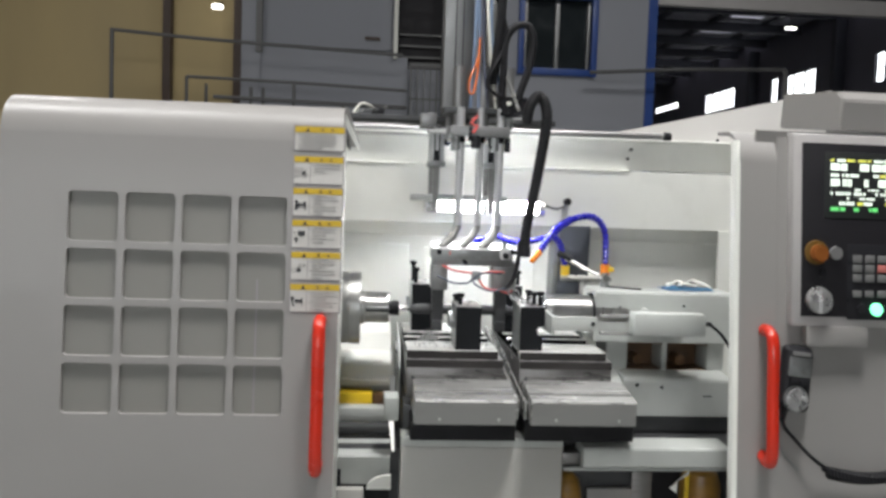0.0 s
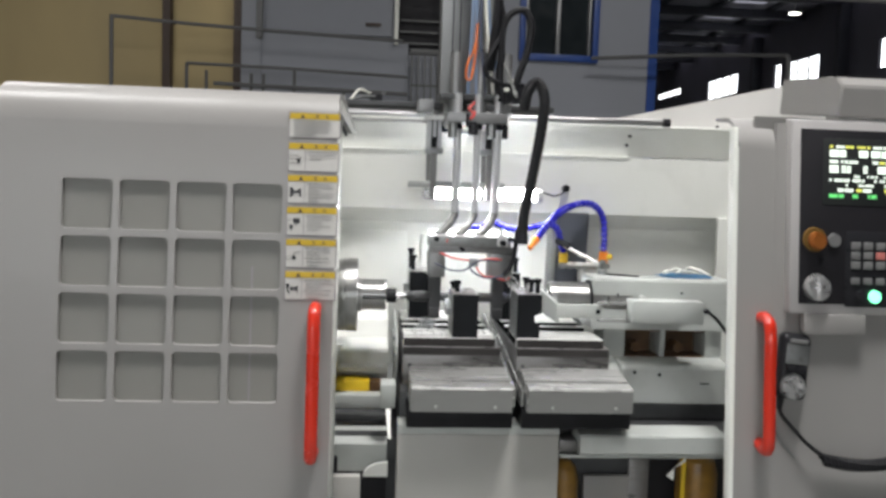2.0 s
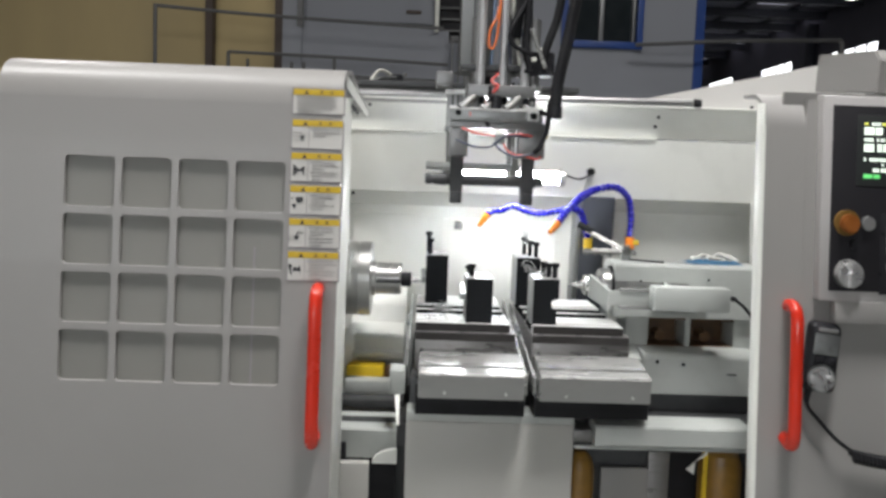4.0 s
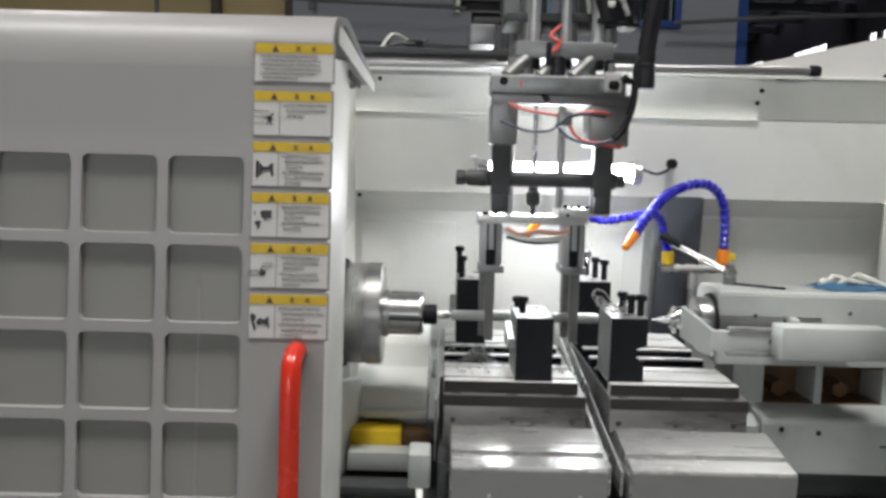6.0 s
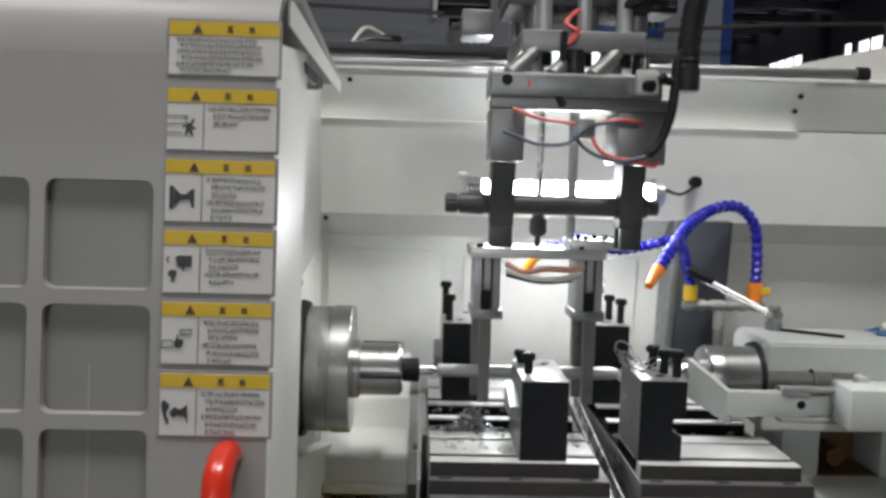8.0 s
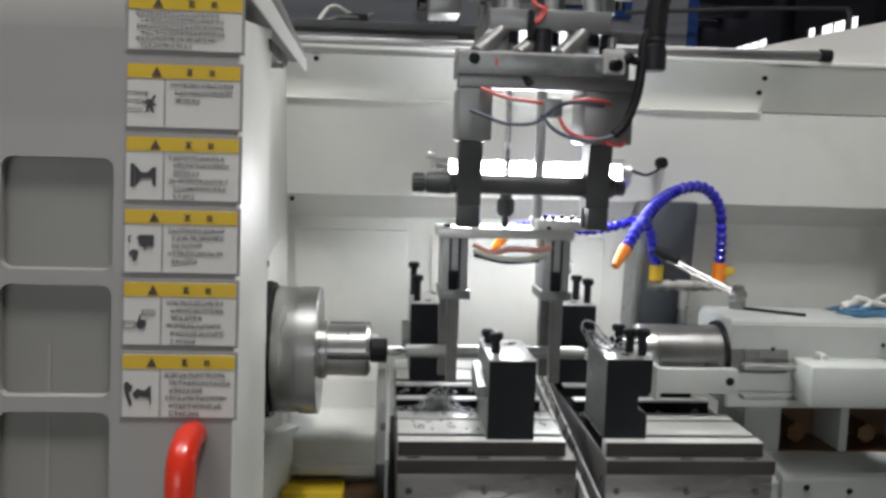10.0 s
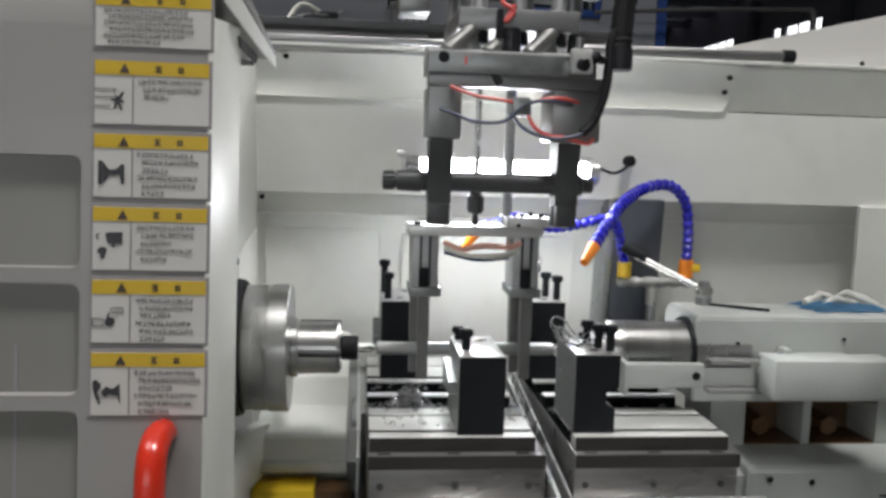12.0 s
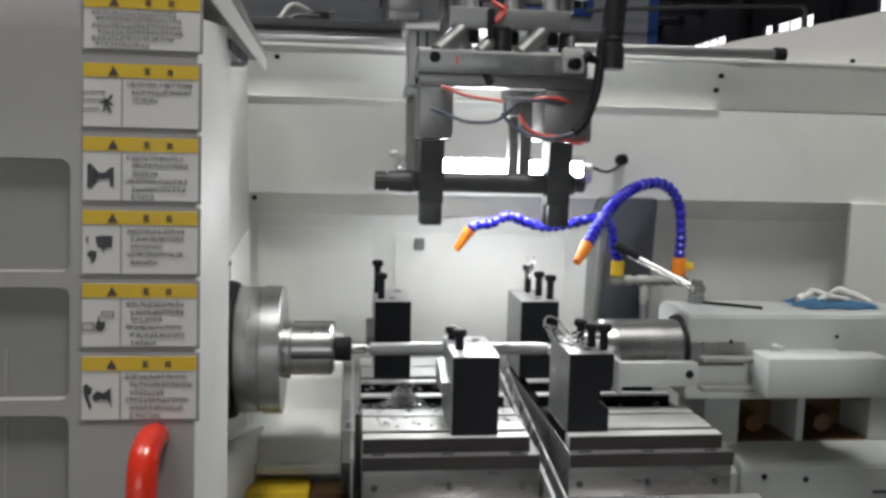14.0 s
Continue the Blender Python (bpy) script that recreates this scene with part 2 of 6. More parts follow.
def box(x0, x1, y0, y1, z0, z1, r=0.002, bm=None, seg=2):
    bm = bm or bmesh.new()
    made = bmesh.ops.create_cube(bm, size=1.0)["verts"]
    for v in made:
        v.co = Vector((x0 if v.co.x < 0 else x1, y0 if v.co.y < 0 else y1, z0 if v.co.z < 0 else z1))
    if r > 0:
        edges = {e for v in made for e in v.link_edges}
        bmesh.ops.bevel(bm, geom=list(edges), offset=r, segments=seg, affect="EDGES", profile=0.5)
    return bm


def rod(p0, p1, r, r2=None, bm=None, seg=20, cap=0.0):
    """A round bar from p0 to p1; cap: a small chamfer at both ends."""
    bm = bm or bmesh.new()
    p0, p1 = Vector(p0), Vector(p1)
    d = p1 - p0
    turn = d.to_track_quat("Z", "Y").to_matrix().to_4x4()
    made = bmesh.ops.create_cone(bm, cap_ends=True, segments=seg, radius1=r, radius2=r if r2 is None else r2, depth=d.length,
                                 matrix=Matrix.Translation((p0 + p1) / 2) @ turn)["verts"]
    if cap:
        rims = {e for v in made for e in v.link_edges if any(len(f.verts) > 4 for f in e.link_faces)}
        bmesh.ops.bevel(bm, geom=list(rims), offset=cap, segments=2, affect="EDGES")
    return bm


def lathe(profile, seg=40, bm=None, y=AX_Y, z=AX_Z):
    """A turned piece on the spindle axis: profile of (x, radius)."""
    bm = bm or bmesh.new()
    rings = []
    for px, pr in profile:
        rings.append([bm.verts.new((px, y + pr * math.cos(2 * math.pi * k / seg), z + pr * math.sin(2 * math.pi * k / seg))) for k in range(seg)])
    for a, b in zip(rings, rings[1:]):
        for k in range(seg):
            bm.faces.new((a[k], a[(k + 1) % seg], b[(k + 1) % seg], b[k]))
    bm.faces.new(rings[0])
    bm.faces.new(list(reversed(rings[-1])))
    return bm


def curve_points(pts, steps=8):
    """A smooth line through the points."""
    pts = [Vector(p) for p in pts]
    ext = [2 * pts[0] - pts[1]] + pts + [2 * pts[-1] - pts[-2]]
    out = []
    for i in range(1, len(ext) - 2):
        a, b, c, d = ext[i - 1:i + 3]
        for k in range(steps):
            t = k / steps
            out.append(0.5 * (2 * b + (c - a) * t + (2 * a - 5 * b + 4 * c - d) * t * t + (3 * b - a - 3 * c + d) * t ** 3))
    out.append(pts[-1])
    return out


def tube(pts, r, steps=8, seg=10, bm=None, radius=None):
    """A round hose along the points; radius(k) may vary it along its length."""
    bm = bm or bmesh.new()
    line = curve_points(pts, steps)
    up = Vector((0.31, 0.2, 0.93)).normalized()
    rings = []
    for i, p in enumerate(line):
        d = (line[min(i + 1, len(line) - 1)] - line[max(i - 1, 0)]).normalized()
        side = d.cross(up).normalized()
        up = side.cross(d).normalized()
        rr = radius(i) if radius else r
        rings.append([bm.verts.new(p + rr * (side * math.cos(2 * math.pi * k / seg) + up * math.sin(2 * math.pi * k / seg))) for k in range(seg)])
    for a, b in zip(rings, rings[1:]):
        for k in range(seg):
            bm.faces.new((a[k], a[(k + 1) % seg], b[(k + 1) % seg], b[k]))
    bm.faces.new(rings[0])
    bm.faces.new(list(reversed(rings[-1])))
    return bm


def prism(outline, x0, x1, bm=None, r=0.0):
    """A section of (y, z) points drawn out from x0 to x1."""
    bm = bm or bmesh.new()
    a = [bm.verts.new((x0, y, z)) for y, z in outline]
    b = [bm.verts.new((x1, y, z)) for y, z in outline]
    n = len(outline)
    faces = [bm.faces.new(a), bm.faces.new(list(reversed(b)))]
    for k in range(n):
        faces.append(bm.faces.new((a[k], b[k], b[(k + 1) % n], a[(k + 1) % n])))
    if r:
        bmesh.ops.bevel(bm, geom=list({e for f in faces for e in f.edges}), offset=r, segments=2, affect="EDGES")
    return bm


def sheet(corners, depth, bm=None):
    """A flat plate through the corners, of that thickness behind them."""
    bm = bm or bmesh.new()
    pts = [Vector(c) for c in corners]
    nrm = (pts[1] - pts[0]).cross(pts[2] - pts[0]).normalized() * depth
    a = [bm.verts.new(p) for p in pts]
    b = [bm.verts.new(p + nrm) for p in pts]
    n = len(pts)
    bm.faces.new(a)
    bm.faces.new(list(reversed(b)))
    for k in range(n):
        bm.faces.new((a[k], b[k], b[(k + 1) % n], a[(k + 1) % n]))
    return bm


def screw(name, at, r, parent, material=None, out=(0, -1, 0), long=0.004):
    p = Vector(at)
    return part(name, rod(p, p + Vector(out) * long, r, seg=12, cap=r * 0.25), material or BLACK_OXIDE, parent)


def moved(ob, dx, dy, dz):
    """Sets a thing over by that much."""
    ob.location += Vector((dx, dy, dz))
    return ob


def tilted(ob, dx, dy, dz, degrees=5.65):
    """Leans a sheet-metal thing forwards round the line y = 2.45, z = 1.0, and sets it over."""
    turn = Matrix.Rotation(radians(degrees), 4, "X")
    pivot = Vector((0.0, 2.45, 1.0))
    ob.location = turn @ (ob.location - pivot) + pivot + Vector((dx, dy, dz))
    ob.rotation_euler = (radians(degrees), 0, 0)
    return ob


# ---- the hall ----
def wall_piece(name, x0, x1, y0, y1, z0, z1, material, label, category="wall"):
    return solid(name, box(x0, x1, y0, y1, z0, z1, 0.0), material, label, category, kind="structure")


def hall():
    wall_piece("floor", -14, 26, -10, 40.2, -0.1, 0.0, CONCRETE, "grey worn concrete hall floor", "floor")
    wall_piece("ceiling", -14, 26, -10, 40.2, 7.0, 7.1, ROOF_SHEET, "dark sheet-metal hall roof", "ceiling")
    wall_piece("wall_west", -14.2, -14.0, -10, 40.2, 0, 7.0, TAN_WALL, "tan painted hall wall")
    # the unseen wall behind the camera, with a long window added for frontal light
    wall_piece("wall_south_1", -14, -8.0, -10.2, -10, 0, 7.0, GREY_WALL, "plain grey hall wall")
    wall_piece("wall_south_2", 1.0, 26, -10.2, -10, 0, 7.0, GREY_WALL, "plain grey hall wall")
    wall_piece("wall_south_3", -8.0, 1.0, -10.2, -10, 0, 2.0, GREY_WALL, "plain grey wall below the window")
    wall_piece("wall_south_4", -8.0, 1.0, -10.2, -10, 4.2, 7.0, GREY_WALL, "plain grey wall above the window")
    w = thing("window_5", (-3.5, -10.1, 2.0), "long glowing steel window added behind the camera for light", "window", kind="structure")
    part("pane", box(-8.0, 1.0, -10.2, -10.18, 2.0, 4.2, 0.0), DAY_GLOW, w)
    for k in range(7):
        x = -8.0 + 1.5 * k
        part("glazing_bar", box(x - 0.03, x + 0.03, -10.04, -10.0, 2.0, 4.2, 0.0), TRUSS, w)
    wall_piece("wall_east", 26.0, 26.2, -10, 11.0, 0, 7.0, DARK_WALL, "hall wall coloured dark for its shade")
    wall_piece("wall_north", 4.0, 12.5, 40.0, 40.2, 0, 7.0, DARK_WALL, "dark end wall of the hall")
    # the dark bay beside the cabin: a long side wall with bright windows
    bays = ((19.1, 19.5, 4.62, 5.33), (22.3, 24.2, 4.7, 5.4), (24.5, 24.95, 4.72, 5.43), (27.6, 30.2, 4.9, 5.55), (33.0, 35.8, 5.44, 5.66))
    edges = [11.0]
    for a, b, _, _ in bays:
        edges += [a, b]
    edges.append(40.0)
    for k in range(0, len(edges), 2):
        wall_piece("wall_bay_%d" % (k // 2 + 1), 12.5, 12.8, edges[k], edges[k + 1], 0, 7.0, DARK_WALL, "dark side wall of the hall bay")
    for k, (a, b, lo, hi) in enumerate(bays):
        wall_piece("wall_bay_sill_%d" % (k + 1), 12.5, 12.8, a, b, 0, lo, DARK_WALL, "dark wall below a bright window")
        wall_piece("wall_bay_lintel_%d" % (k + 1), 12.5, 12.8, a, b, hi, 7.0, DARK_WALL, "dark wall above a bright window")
        w = thing("window_%d" % (k + 1), (12.6, (a + b) / 2, lo), "bright daylit steel window in the dark side wall", "window", kind="structure")
        part("pane", box(12.56, 12.58, a, b, lo, hi, 0.0), DAY_GLOW, w, "overexposed daylit glass")
        n = max(1, round((b - a) / 0.6))
        for i in range(n + 1):
            y = a + (b - a) * i / n
            part("glazing_bar", box(12.535, 12.558, y - 0.035, y + 0.035, lo, hi, 0.0), TRUSS, w)
        part("glazing_bar", box(12.535, 12.555, a, b, (lo + hi) / 2 - 0.012, (lo + hi) / 2 + 0.012, 0.0), TRUSS, w)
    # the low roof over the dark bay, its beams and dim skylights
    wall_piece("ceiling_bay", 4.3, 12.5, 11.0, 40.0, 6.8, 6.9, BAY_ROOF, "blue-grey sheet roof over the dark bay", "ceiling")
    for k in range(13):
        y = 12.6 + 2.1 * k
        solid("roof_beam", box(4.1, 12.4, y - 0.09, y + 0.09, 6.46, 6.71, 0.01), TRUSS, "dark steel roof beam of the hall", "beam", kind="structure")
    rnd = random.Random(12)
    for k in range(5):
        x = 5.0 + 1.6 * k
        solid("roof_purlin", box(x - 0.08, x + 0.08, 11.4, 39.9, 6.712, 6.798, 0.0), TRUSS, "dark steel purlin under the hall roof", "purlin", kind="structure")
        for m in range(12):
            if rnd.random() < 0.55:
                y = 12.8 + 2.1 * m
                solid("skylight", box(x + 0.3, x + 1.2, y + 0.2, y + 1.5, 6.785, 6.798, 0.0), SKY_DIM, "dim dirty skylight panel in the hall roof", "skylight", kind="structure")
    for y in (20.9, 25.9):
        solid("hall_column", box(12.2, 12.49, y - 0.12, y + 0.12, 0.0, 6.46, 0.01), TRUSS, "dark steel hall column", "column", kind="structure")
    # a pale beam across the mouth of the bay
    solid("crane_beam", box(3.95, 12.45, 10.84, 10.96, 4.12, 4.33, 0.008), PANEL_FRAME, "pale grey steel beam across the hall bay", "beam", kind="structure")
    b = thing("bay_lamp", (8.2, 15.6, 4.95), "small lit hanging lamp in the dark bay", "lamp")
    part("shade", box(8.2, 8.4, 15.55, 15.65, 4.95, 4.98, 0.01), HALL_LAMP, b, "lit white lamp body")
    part("cord", rod((8.3, 15.6, 4.98), (8.3, 15.6, 6.8), 0.01, seg=8), PIPE_GREY, b)


def office():
    """The two-storey cabin behind the machine, with its shutters, door and blue window."""
    o = thing("office_cabin", (1.5, 12, 0), "grey office cabin with blue window and blue corner trim", "building", kind="structure")
    part("wall", box(-1.25, -1.0, 11.0, 13.5, -0.83, 5.5, 0.0), GREY_WALL, o)
    part("wall", box(-1.0, 0.78, 11.04, 11.2, 2.42, 5.5, 0.0), GREY_WALL, o)
    part("wall", box(-0.9995, 0.93, 11.034, 11.2, -0.83, 2.4195, 0.0), GREY_WALL, o)
    part("wall", box(1.42, 2.46, 11.0, 11.2, -0.83, 5.5, 0.0), GREY_WALL, o)
    part("wall", box(2.46, 3.43, 11.0, 11.2, -0.83, 2.33, 0.0), GREY_WALL, o)
    part("wall", box(2.46, 3.43, 11.0, 11.2, 3.32, 5.5, 0.0), GREY_WALL, o)
    part("wall", box(3.43, 4.18, 11.0, 11.2, -0.83, 5.5, 0.0), GREY_WALL, o)
    part("side_wall", box(4.0, 4.18, 11.2, 20, -0.83, 5.5, 0.0), GREY_WALL, o)
    part("corner_trim", box(4.18, 4.3, 10.97, 11.15, -0.83, 5.5, 0.0), BLUE_TRIM, o, "blue painted corner post")
    # the shutter, with its side rails and pull
    s = part("shutter", box(-0.92, 0.7, 11.0, 11.03, 2.5, 5.2, 0.004), GREY_WALL, o, "grey metal shutter")
    part("pull", box(0.36, 0.56, 10.97, 11.0, 2.62, 2.66, 0.003), BROWN_POST, s)
    part("post", box(-1.06, -0.98, 10.97, 11.04, 2.4, 5.4, 0.0), PIPE_GREY, s)
    part("post", box(0.74, 0.79, 10.95, 11.04, 2.4, 5.4, 0.0), WHITE_PIPE, s)
    # near-black panel paints the shade inside the open doorway
    d = part("door_opening", box(0.8, 1.41, 11.3, 11.34, 2.3, 5.4, 0.0), PANEL_GREY, o, "dark panel for the unlit inside of the doorway")
    part("wall", box(0.93, 1.42, 11.2, 11.3, -0.83, 2.3, 0.0), GREY_WALL, o)
    for z in (2.75, 2.6, 2.45, 2.32):
        part("rung", box(0.82, 1.4, 11.22, 11.25, z, z + 0.025, 0.0), PIPE_GREY, d)
    # the railing below the doorway
    r = part("railing", box(0.96, 1.42, 10.9, 10.93, 2.3, 2.34, 0.0), PIPE_GREY, o, "grey steel railing")
    for i in range(6):
        x = 0.97 + 0.085 * i
        part("baluster", box(x, x + 0.02, 10.9, 10.92, 1.6, 2.3, 0.0), PIPE_GREY, r)
    part("rail", box(0.96, 1.42, 10.9, 10.93, 1.85, 1.88, 0.0), PIPE_GREY, r)
    w = part("window", box(2.46, 3.43, 11.12, 11.14, 2.33, 3.32, 0.0), WINDOW_DARK, o, "dark sliding window in a blue frame")
    for x0, x1, z0, z1 in ((2.405, 2.48, 2.27, 3.38), (3.40, 3.48, 2.27, 3.38), (2.48, 3.40, 2.27, 2.36), (2.48, 3.40, 3.29, 3.38)):
        part("frame", box(x0, x1, 10.94, 11.02, z0, z1, 0.004), BLUE_TRIM, w)
    for x0, x1 in ((2.50, 2.53), (2.92, 2.97), (3.36, 3.39)):
        part("sash", box(x0, x1, 11.04, 11.1, 2.37, 3.28, 0.003), ALUMINIUM, w)
    return o


def left_bay():
    wall_piece("wall_tan", -14, -1.62, 11.05, 11.25, 0, 7.0, TAN_WALL, "tan sheet wall with brown posts")
    for k, (a, b) in enumerate(((-2.59, -2.49), (-1.68, -1.58), (-5.52, -5.38))):
        solid("post", box(a, b, 10.89, 11.05, 0, 7.0, 0.0), BROWN_POST, "dark brown steel post against the tan wall", "post", kind="structure")
    lamp = thing("wall_lamp", (-1.55, 11.0, 2.86), "small lit white lamp on the tan wall", "lamp")
    part("bulb", box(-1.62, -1.48, 10.98, 11.05, 2.86, 2.92, 0.02), HALL_LAMP, lamp)
    part("arm", rod((-1.55, 11.03, 2.92), (-1.55, 11.3, 3.0), 0.015, seg=8), PIPE_GREY, lamp)
    moved(lamp, -0.32, -0.25, 0.88)
    p = thing("pipe_run", (-0.5, 10.5, 1.9), "dark thin water pipes running along the wall", "pipe", kind="structure")
    part("pipe", tube([(-2.745, 10.5, 2.53), (-1.54, 10.5, 2.466), (0.83, 10.5, 2.385)], 0.022), PIPE_GREY, p)
    part("pipe", tube([(-2.75, 10.5, 1.0), (-2.745, 10.5, 2.545)], 0.026, steps=1), PIPE_GREY, p)
    part("pipe", tube([(-1.84, 10.5, 1.0), (-1.84, 10.5, 2.0)], 0.022, steps=1), PIPE_GREY, p)
    part("pipe", tube([(-1.84, 10.5, 2.0), (-0.52, 10.5, 1.98), (0.9, 10.5, 1.94)], 0.02), PIPE_GREY, p)
    part("pipe", tube([(-1.5, 10.45, 1.76), (0.9, 10.45, 1.72)], 0.025, steps=2), PIPE_GREY, p)
    for x, top in ((-0.52, 1.98), (-1.6, 1.92), (-1.05, 1.9), (-0.9, 1.9), (0.1, 1.76)):
        part("pipe", tube([(x, 10.5, 1.0), (x, 10.5, top)], 0.02, steps=1), PIPE_GREY, p)
    moved(p, -0.3, -0.2, 0.8)
    q = thing("pipe_run", (4.6, 10.5, 2.3), "grey horizontal pipe with a bent end", "pipe", kind="structure")
    part("pipe", tube([(3.32, 10.6, 2.37), (4.6, 10.5, 2.45), (5.95, 10.5, 2.51)], 0.025), PIPE_GREY, q)
    part("pipe", tube([(5.93, 10.5, 2.5), (5.97, 10.5, 2.15), (5.97, 10.5, -0.75)], 0.035), PIPE_GREY, q)
    moved(q, -0.3, -0.02, 0.755)


# ---- the machine's sheet metal ----
def window_grid(x0, x1, y, z0, z1, cols, rows, bar):
    """The ribbed frame in the door: one plate with rounded square openings cut through."""
    cells = []
    cw = (x1 - x0 - bar * (cols - 1)) / cols
    ch = (z1 - z0 - bar * (rows - 1)) / rows
    for i in range(cols):
        for j in range(rows):
            cells.append((x0 + i * (cw + bar), z0 + j * (ch + bar), cw, ch))
    return cells


def door_front(x0, x1, z0, z1, y, cells, bar, thick=0.02, r=0.012):
    """The door's flat front: plain margins, and round every window cell a tile with a rounded opening."""
    bm = bmesh.new()
    h = bar / 2
    gx0, gx1 = min(c[0] for c in cells) - h, max(c[0] + c[2] for c in cells) + h
    gz0, gz1 = min(c[1] for c in cells) - h, max(c[1] + c[3] for c in cells) + h

    def quad(a0, a1, b0, b1):
        bm.faces.new([bm.verts.new(p) for p in ((a0, y, b0), (a1, y, b0), (a1, y, b1), (a0, y, b1))])
    quad(x0, gx0, z0, z1)
    quad(gx1, x1, z0, z1)
    quad(gx0, gx1, z0, gz0)
    quad(gx0, gx1, gz1, z1)
    for cx, cz, w, hh in cells:
        outer, inner = [], []
        for sx, sz, a0 in ((1, 1, 0), (-1, 1, 90), (-1, -1, 180), (1, -1, 270)):
            mx, mz = cx + w / 2 + sx * (w / 2 - r), cz + hh / 2 + sz * (hh / 2 - r)
            for k in range(6):
                a = radians(a0 + 18 * k)
                inner.append((mx + r * math.cos(a), mz + r * math.sin(a)))
                outer.append((cx + w / 2 + sx * (w / 2 + h), cz + hh / 2 + sz * (hh / 2 + h)))
        vi = [bm.verts.new((px, y, pz)) for px, pz in inner]
        vb = [bm.verts.new((px, y + thick, pz)) for px, pz in inner]
        corners = {p: bm.verts.new((p[0], y, p[1])) for p in set(outer)}
        n = len(inner)
        for k in range(n):
            m = (k + 1) % n
            face = [vi[k], vi[m], corners[outer[m]], corners[outer[k]]]
            bm.faces.new(face if outer[m] != outer[k] else face[:3])
            bm.faces.new((vi[k], vb[k], vb[m], vi[m]))
    return bm


def warning_label(door, x, z_top, w, h, index):
    """A yellow-headed safety label: border, header, pictogram and lines of small print."""
    y = 2.0
    lab = part("warning_label", box(x, x + w, y - 0.0012, y + 0.001, z_top - h, z_top, 0.0), LABEL_GREY, door, "yellow and white safety label with pictogram", lean=True)
    part("field", box(x + 0.003, x + w - 0.003, y - 0.0022, y - 0.0014, z_top - h + 0.003, z_top - 0.003, 0.0), LABEL_WHITE, lab, lean=True)
    part("header", box(x + 0.003, x + w - 0.003, y - 0.003, y - 0.0024, z_top - 0.0185, z_top - 0.003, 0.0), LABEL_YELLOW, lab, "yellow header", lean=True)
    bm = bmesh.new()
    tri = [bm.verts.new((x + w * 0.27 + dx, y - 0.0036, z_top - 0.0165 + dz)) for dx, dz in ((-0.006, 0), (0.006, 0), (0, 0.011))]
    bm.faces.new(tri)
    for fx, strokes in ((0.55, ((0, 1, 0.0, 0.2), (0.1, 0.9, 0.4, 0.6), (0, 1, 0.82, 1.0), (0.4, 0.58, 0, 1))), (0.74, ((0, 1, 0.1, 0.28), (0.2, 0.38, 0, 1), (0.65, 0.83, 0, 1), (0, 1, 0.6, 0.75)))):
        for a, b, c, d in strokes:
            box(x + w * fx - 0.0035 + 0.007 * a, x + w * fx - 0.0035 + 0.007 * b, y - 0.0036, y - 0.0032, z_top - 0.0145 + 0.007 * c, z_top - 0.0145 + 0.007 * d, 0.0, bm)
    part("mark", bm, BROWN_POST, lab, "", lean=True)
    f = (y - 0.0034, y - 0.0028)
    rnd = random.Random(20 + index)

    def print_line(bm, left, right, z, tall=0.0044):
        """A row of small square characters, each of a few strokes."""
        while left < right:
            step = 0.0044 + rnd.random() * 0.001
            wide = step - 0.0013
            for a, b, c, d in rnd.sample([(0, 1, 0.0, 0.15), (0, 1, 0.43, 0.56), (0, 1, 0.86, 1.0), (0, 0.18, 0, 1), (0.42, 0.58, 0, 1), (0.82, 1, 0.1, 0.9)], 3):
                box(left + wide * a, left + wide * b, *f, z - tall * d, z - tall * c, 0.0, bm)
            left += step
    if index == 0:
        bm = bmesh.new()
        for i in range(6):
            print_line(bm, x + 0.012 + (0.0 if i in (0, 2, 4) else 0.005), x + w - (0.012 + rnd.random() * 0.02) - (0.03 if i == 5 else 0), z_top - 0.0215 - i * 0.0069, 0.0038)
        part("print", bm, TEXT_INK, lab, "small unreadable print", lean=True)
        return
    part("divider", box(x + w * 0.335, x + w * 0.335 + 0.0015, y - 0.0032, y - 0.0026, z_top - h + 0.003, z_top - 0.0185, 0.0), LABEL_GREY, lab, lean=True)
    bm = bmesh.new()
    cx, cz = x + w * 0.17, z_top - 0.0185 - (h - 0.021) / 2
    blob = {
        1: [((10, 20), (25, 12), (42, 34), (50, 30), (34, 2), (52, -8), (50, -14), (30, -10), (44, -42), (36, -44), (22, -16), (10, -42), (4, -40), (14, -8), (-8, -2), (-6, 4), (12, 4))],
        2: [((-55, 50), (-36, 50), (-36, -50), (-55, -50)), ((-34, 45), (-8, 14), (18, 14), (40, 36), (55, 36), (55, -45), (42, -45), (36, -10), (-8, -12), (-34, -45))],
        3: [((-22, 48), (-8, 58), (52, 58), (50, 4), (44, 10), (18, 6), (18, -8), (10, -8), (8, 6), (-10, 10)), ((-52, -14), (-38, -4), (-16, -8), (-14, -22), (-26, -56), (-36, -58), (-42, -34), (-54, -30)),
            ((-58, 50), (-42, 54), (-46, 48), (-52, 44), (-52, 32), (-44, 26), (-56, 26), (-60, 38))],
        4: [((-16, -4), (-8, 10), (-6, 28), (0, 26), (0, 6), (22, 4), (24, -16), (10, -34), (-14, -32), (-18, -16))],
        5: [((-66, 44), (-48, 50), (-40, 36), (-30, 38), (-32, 12), (-46, 0), (-30, -48), (-40, -58), (-58, -10), (-66, 16)), ((-28, 2), (-8, 22), (6, 14), (20, 12), (48, 34), (50, -58), (40, -20), (18, -18), (4, -14), (-12, -26), (-28, -12))],
    }
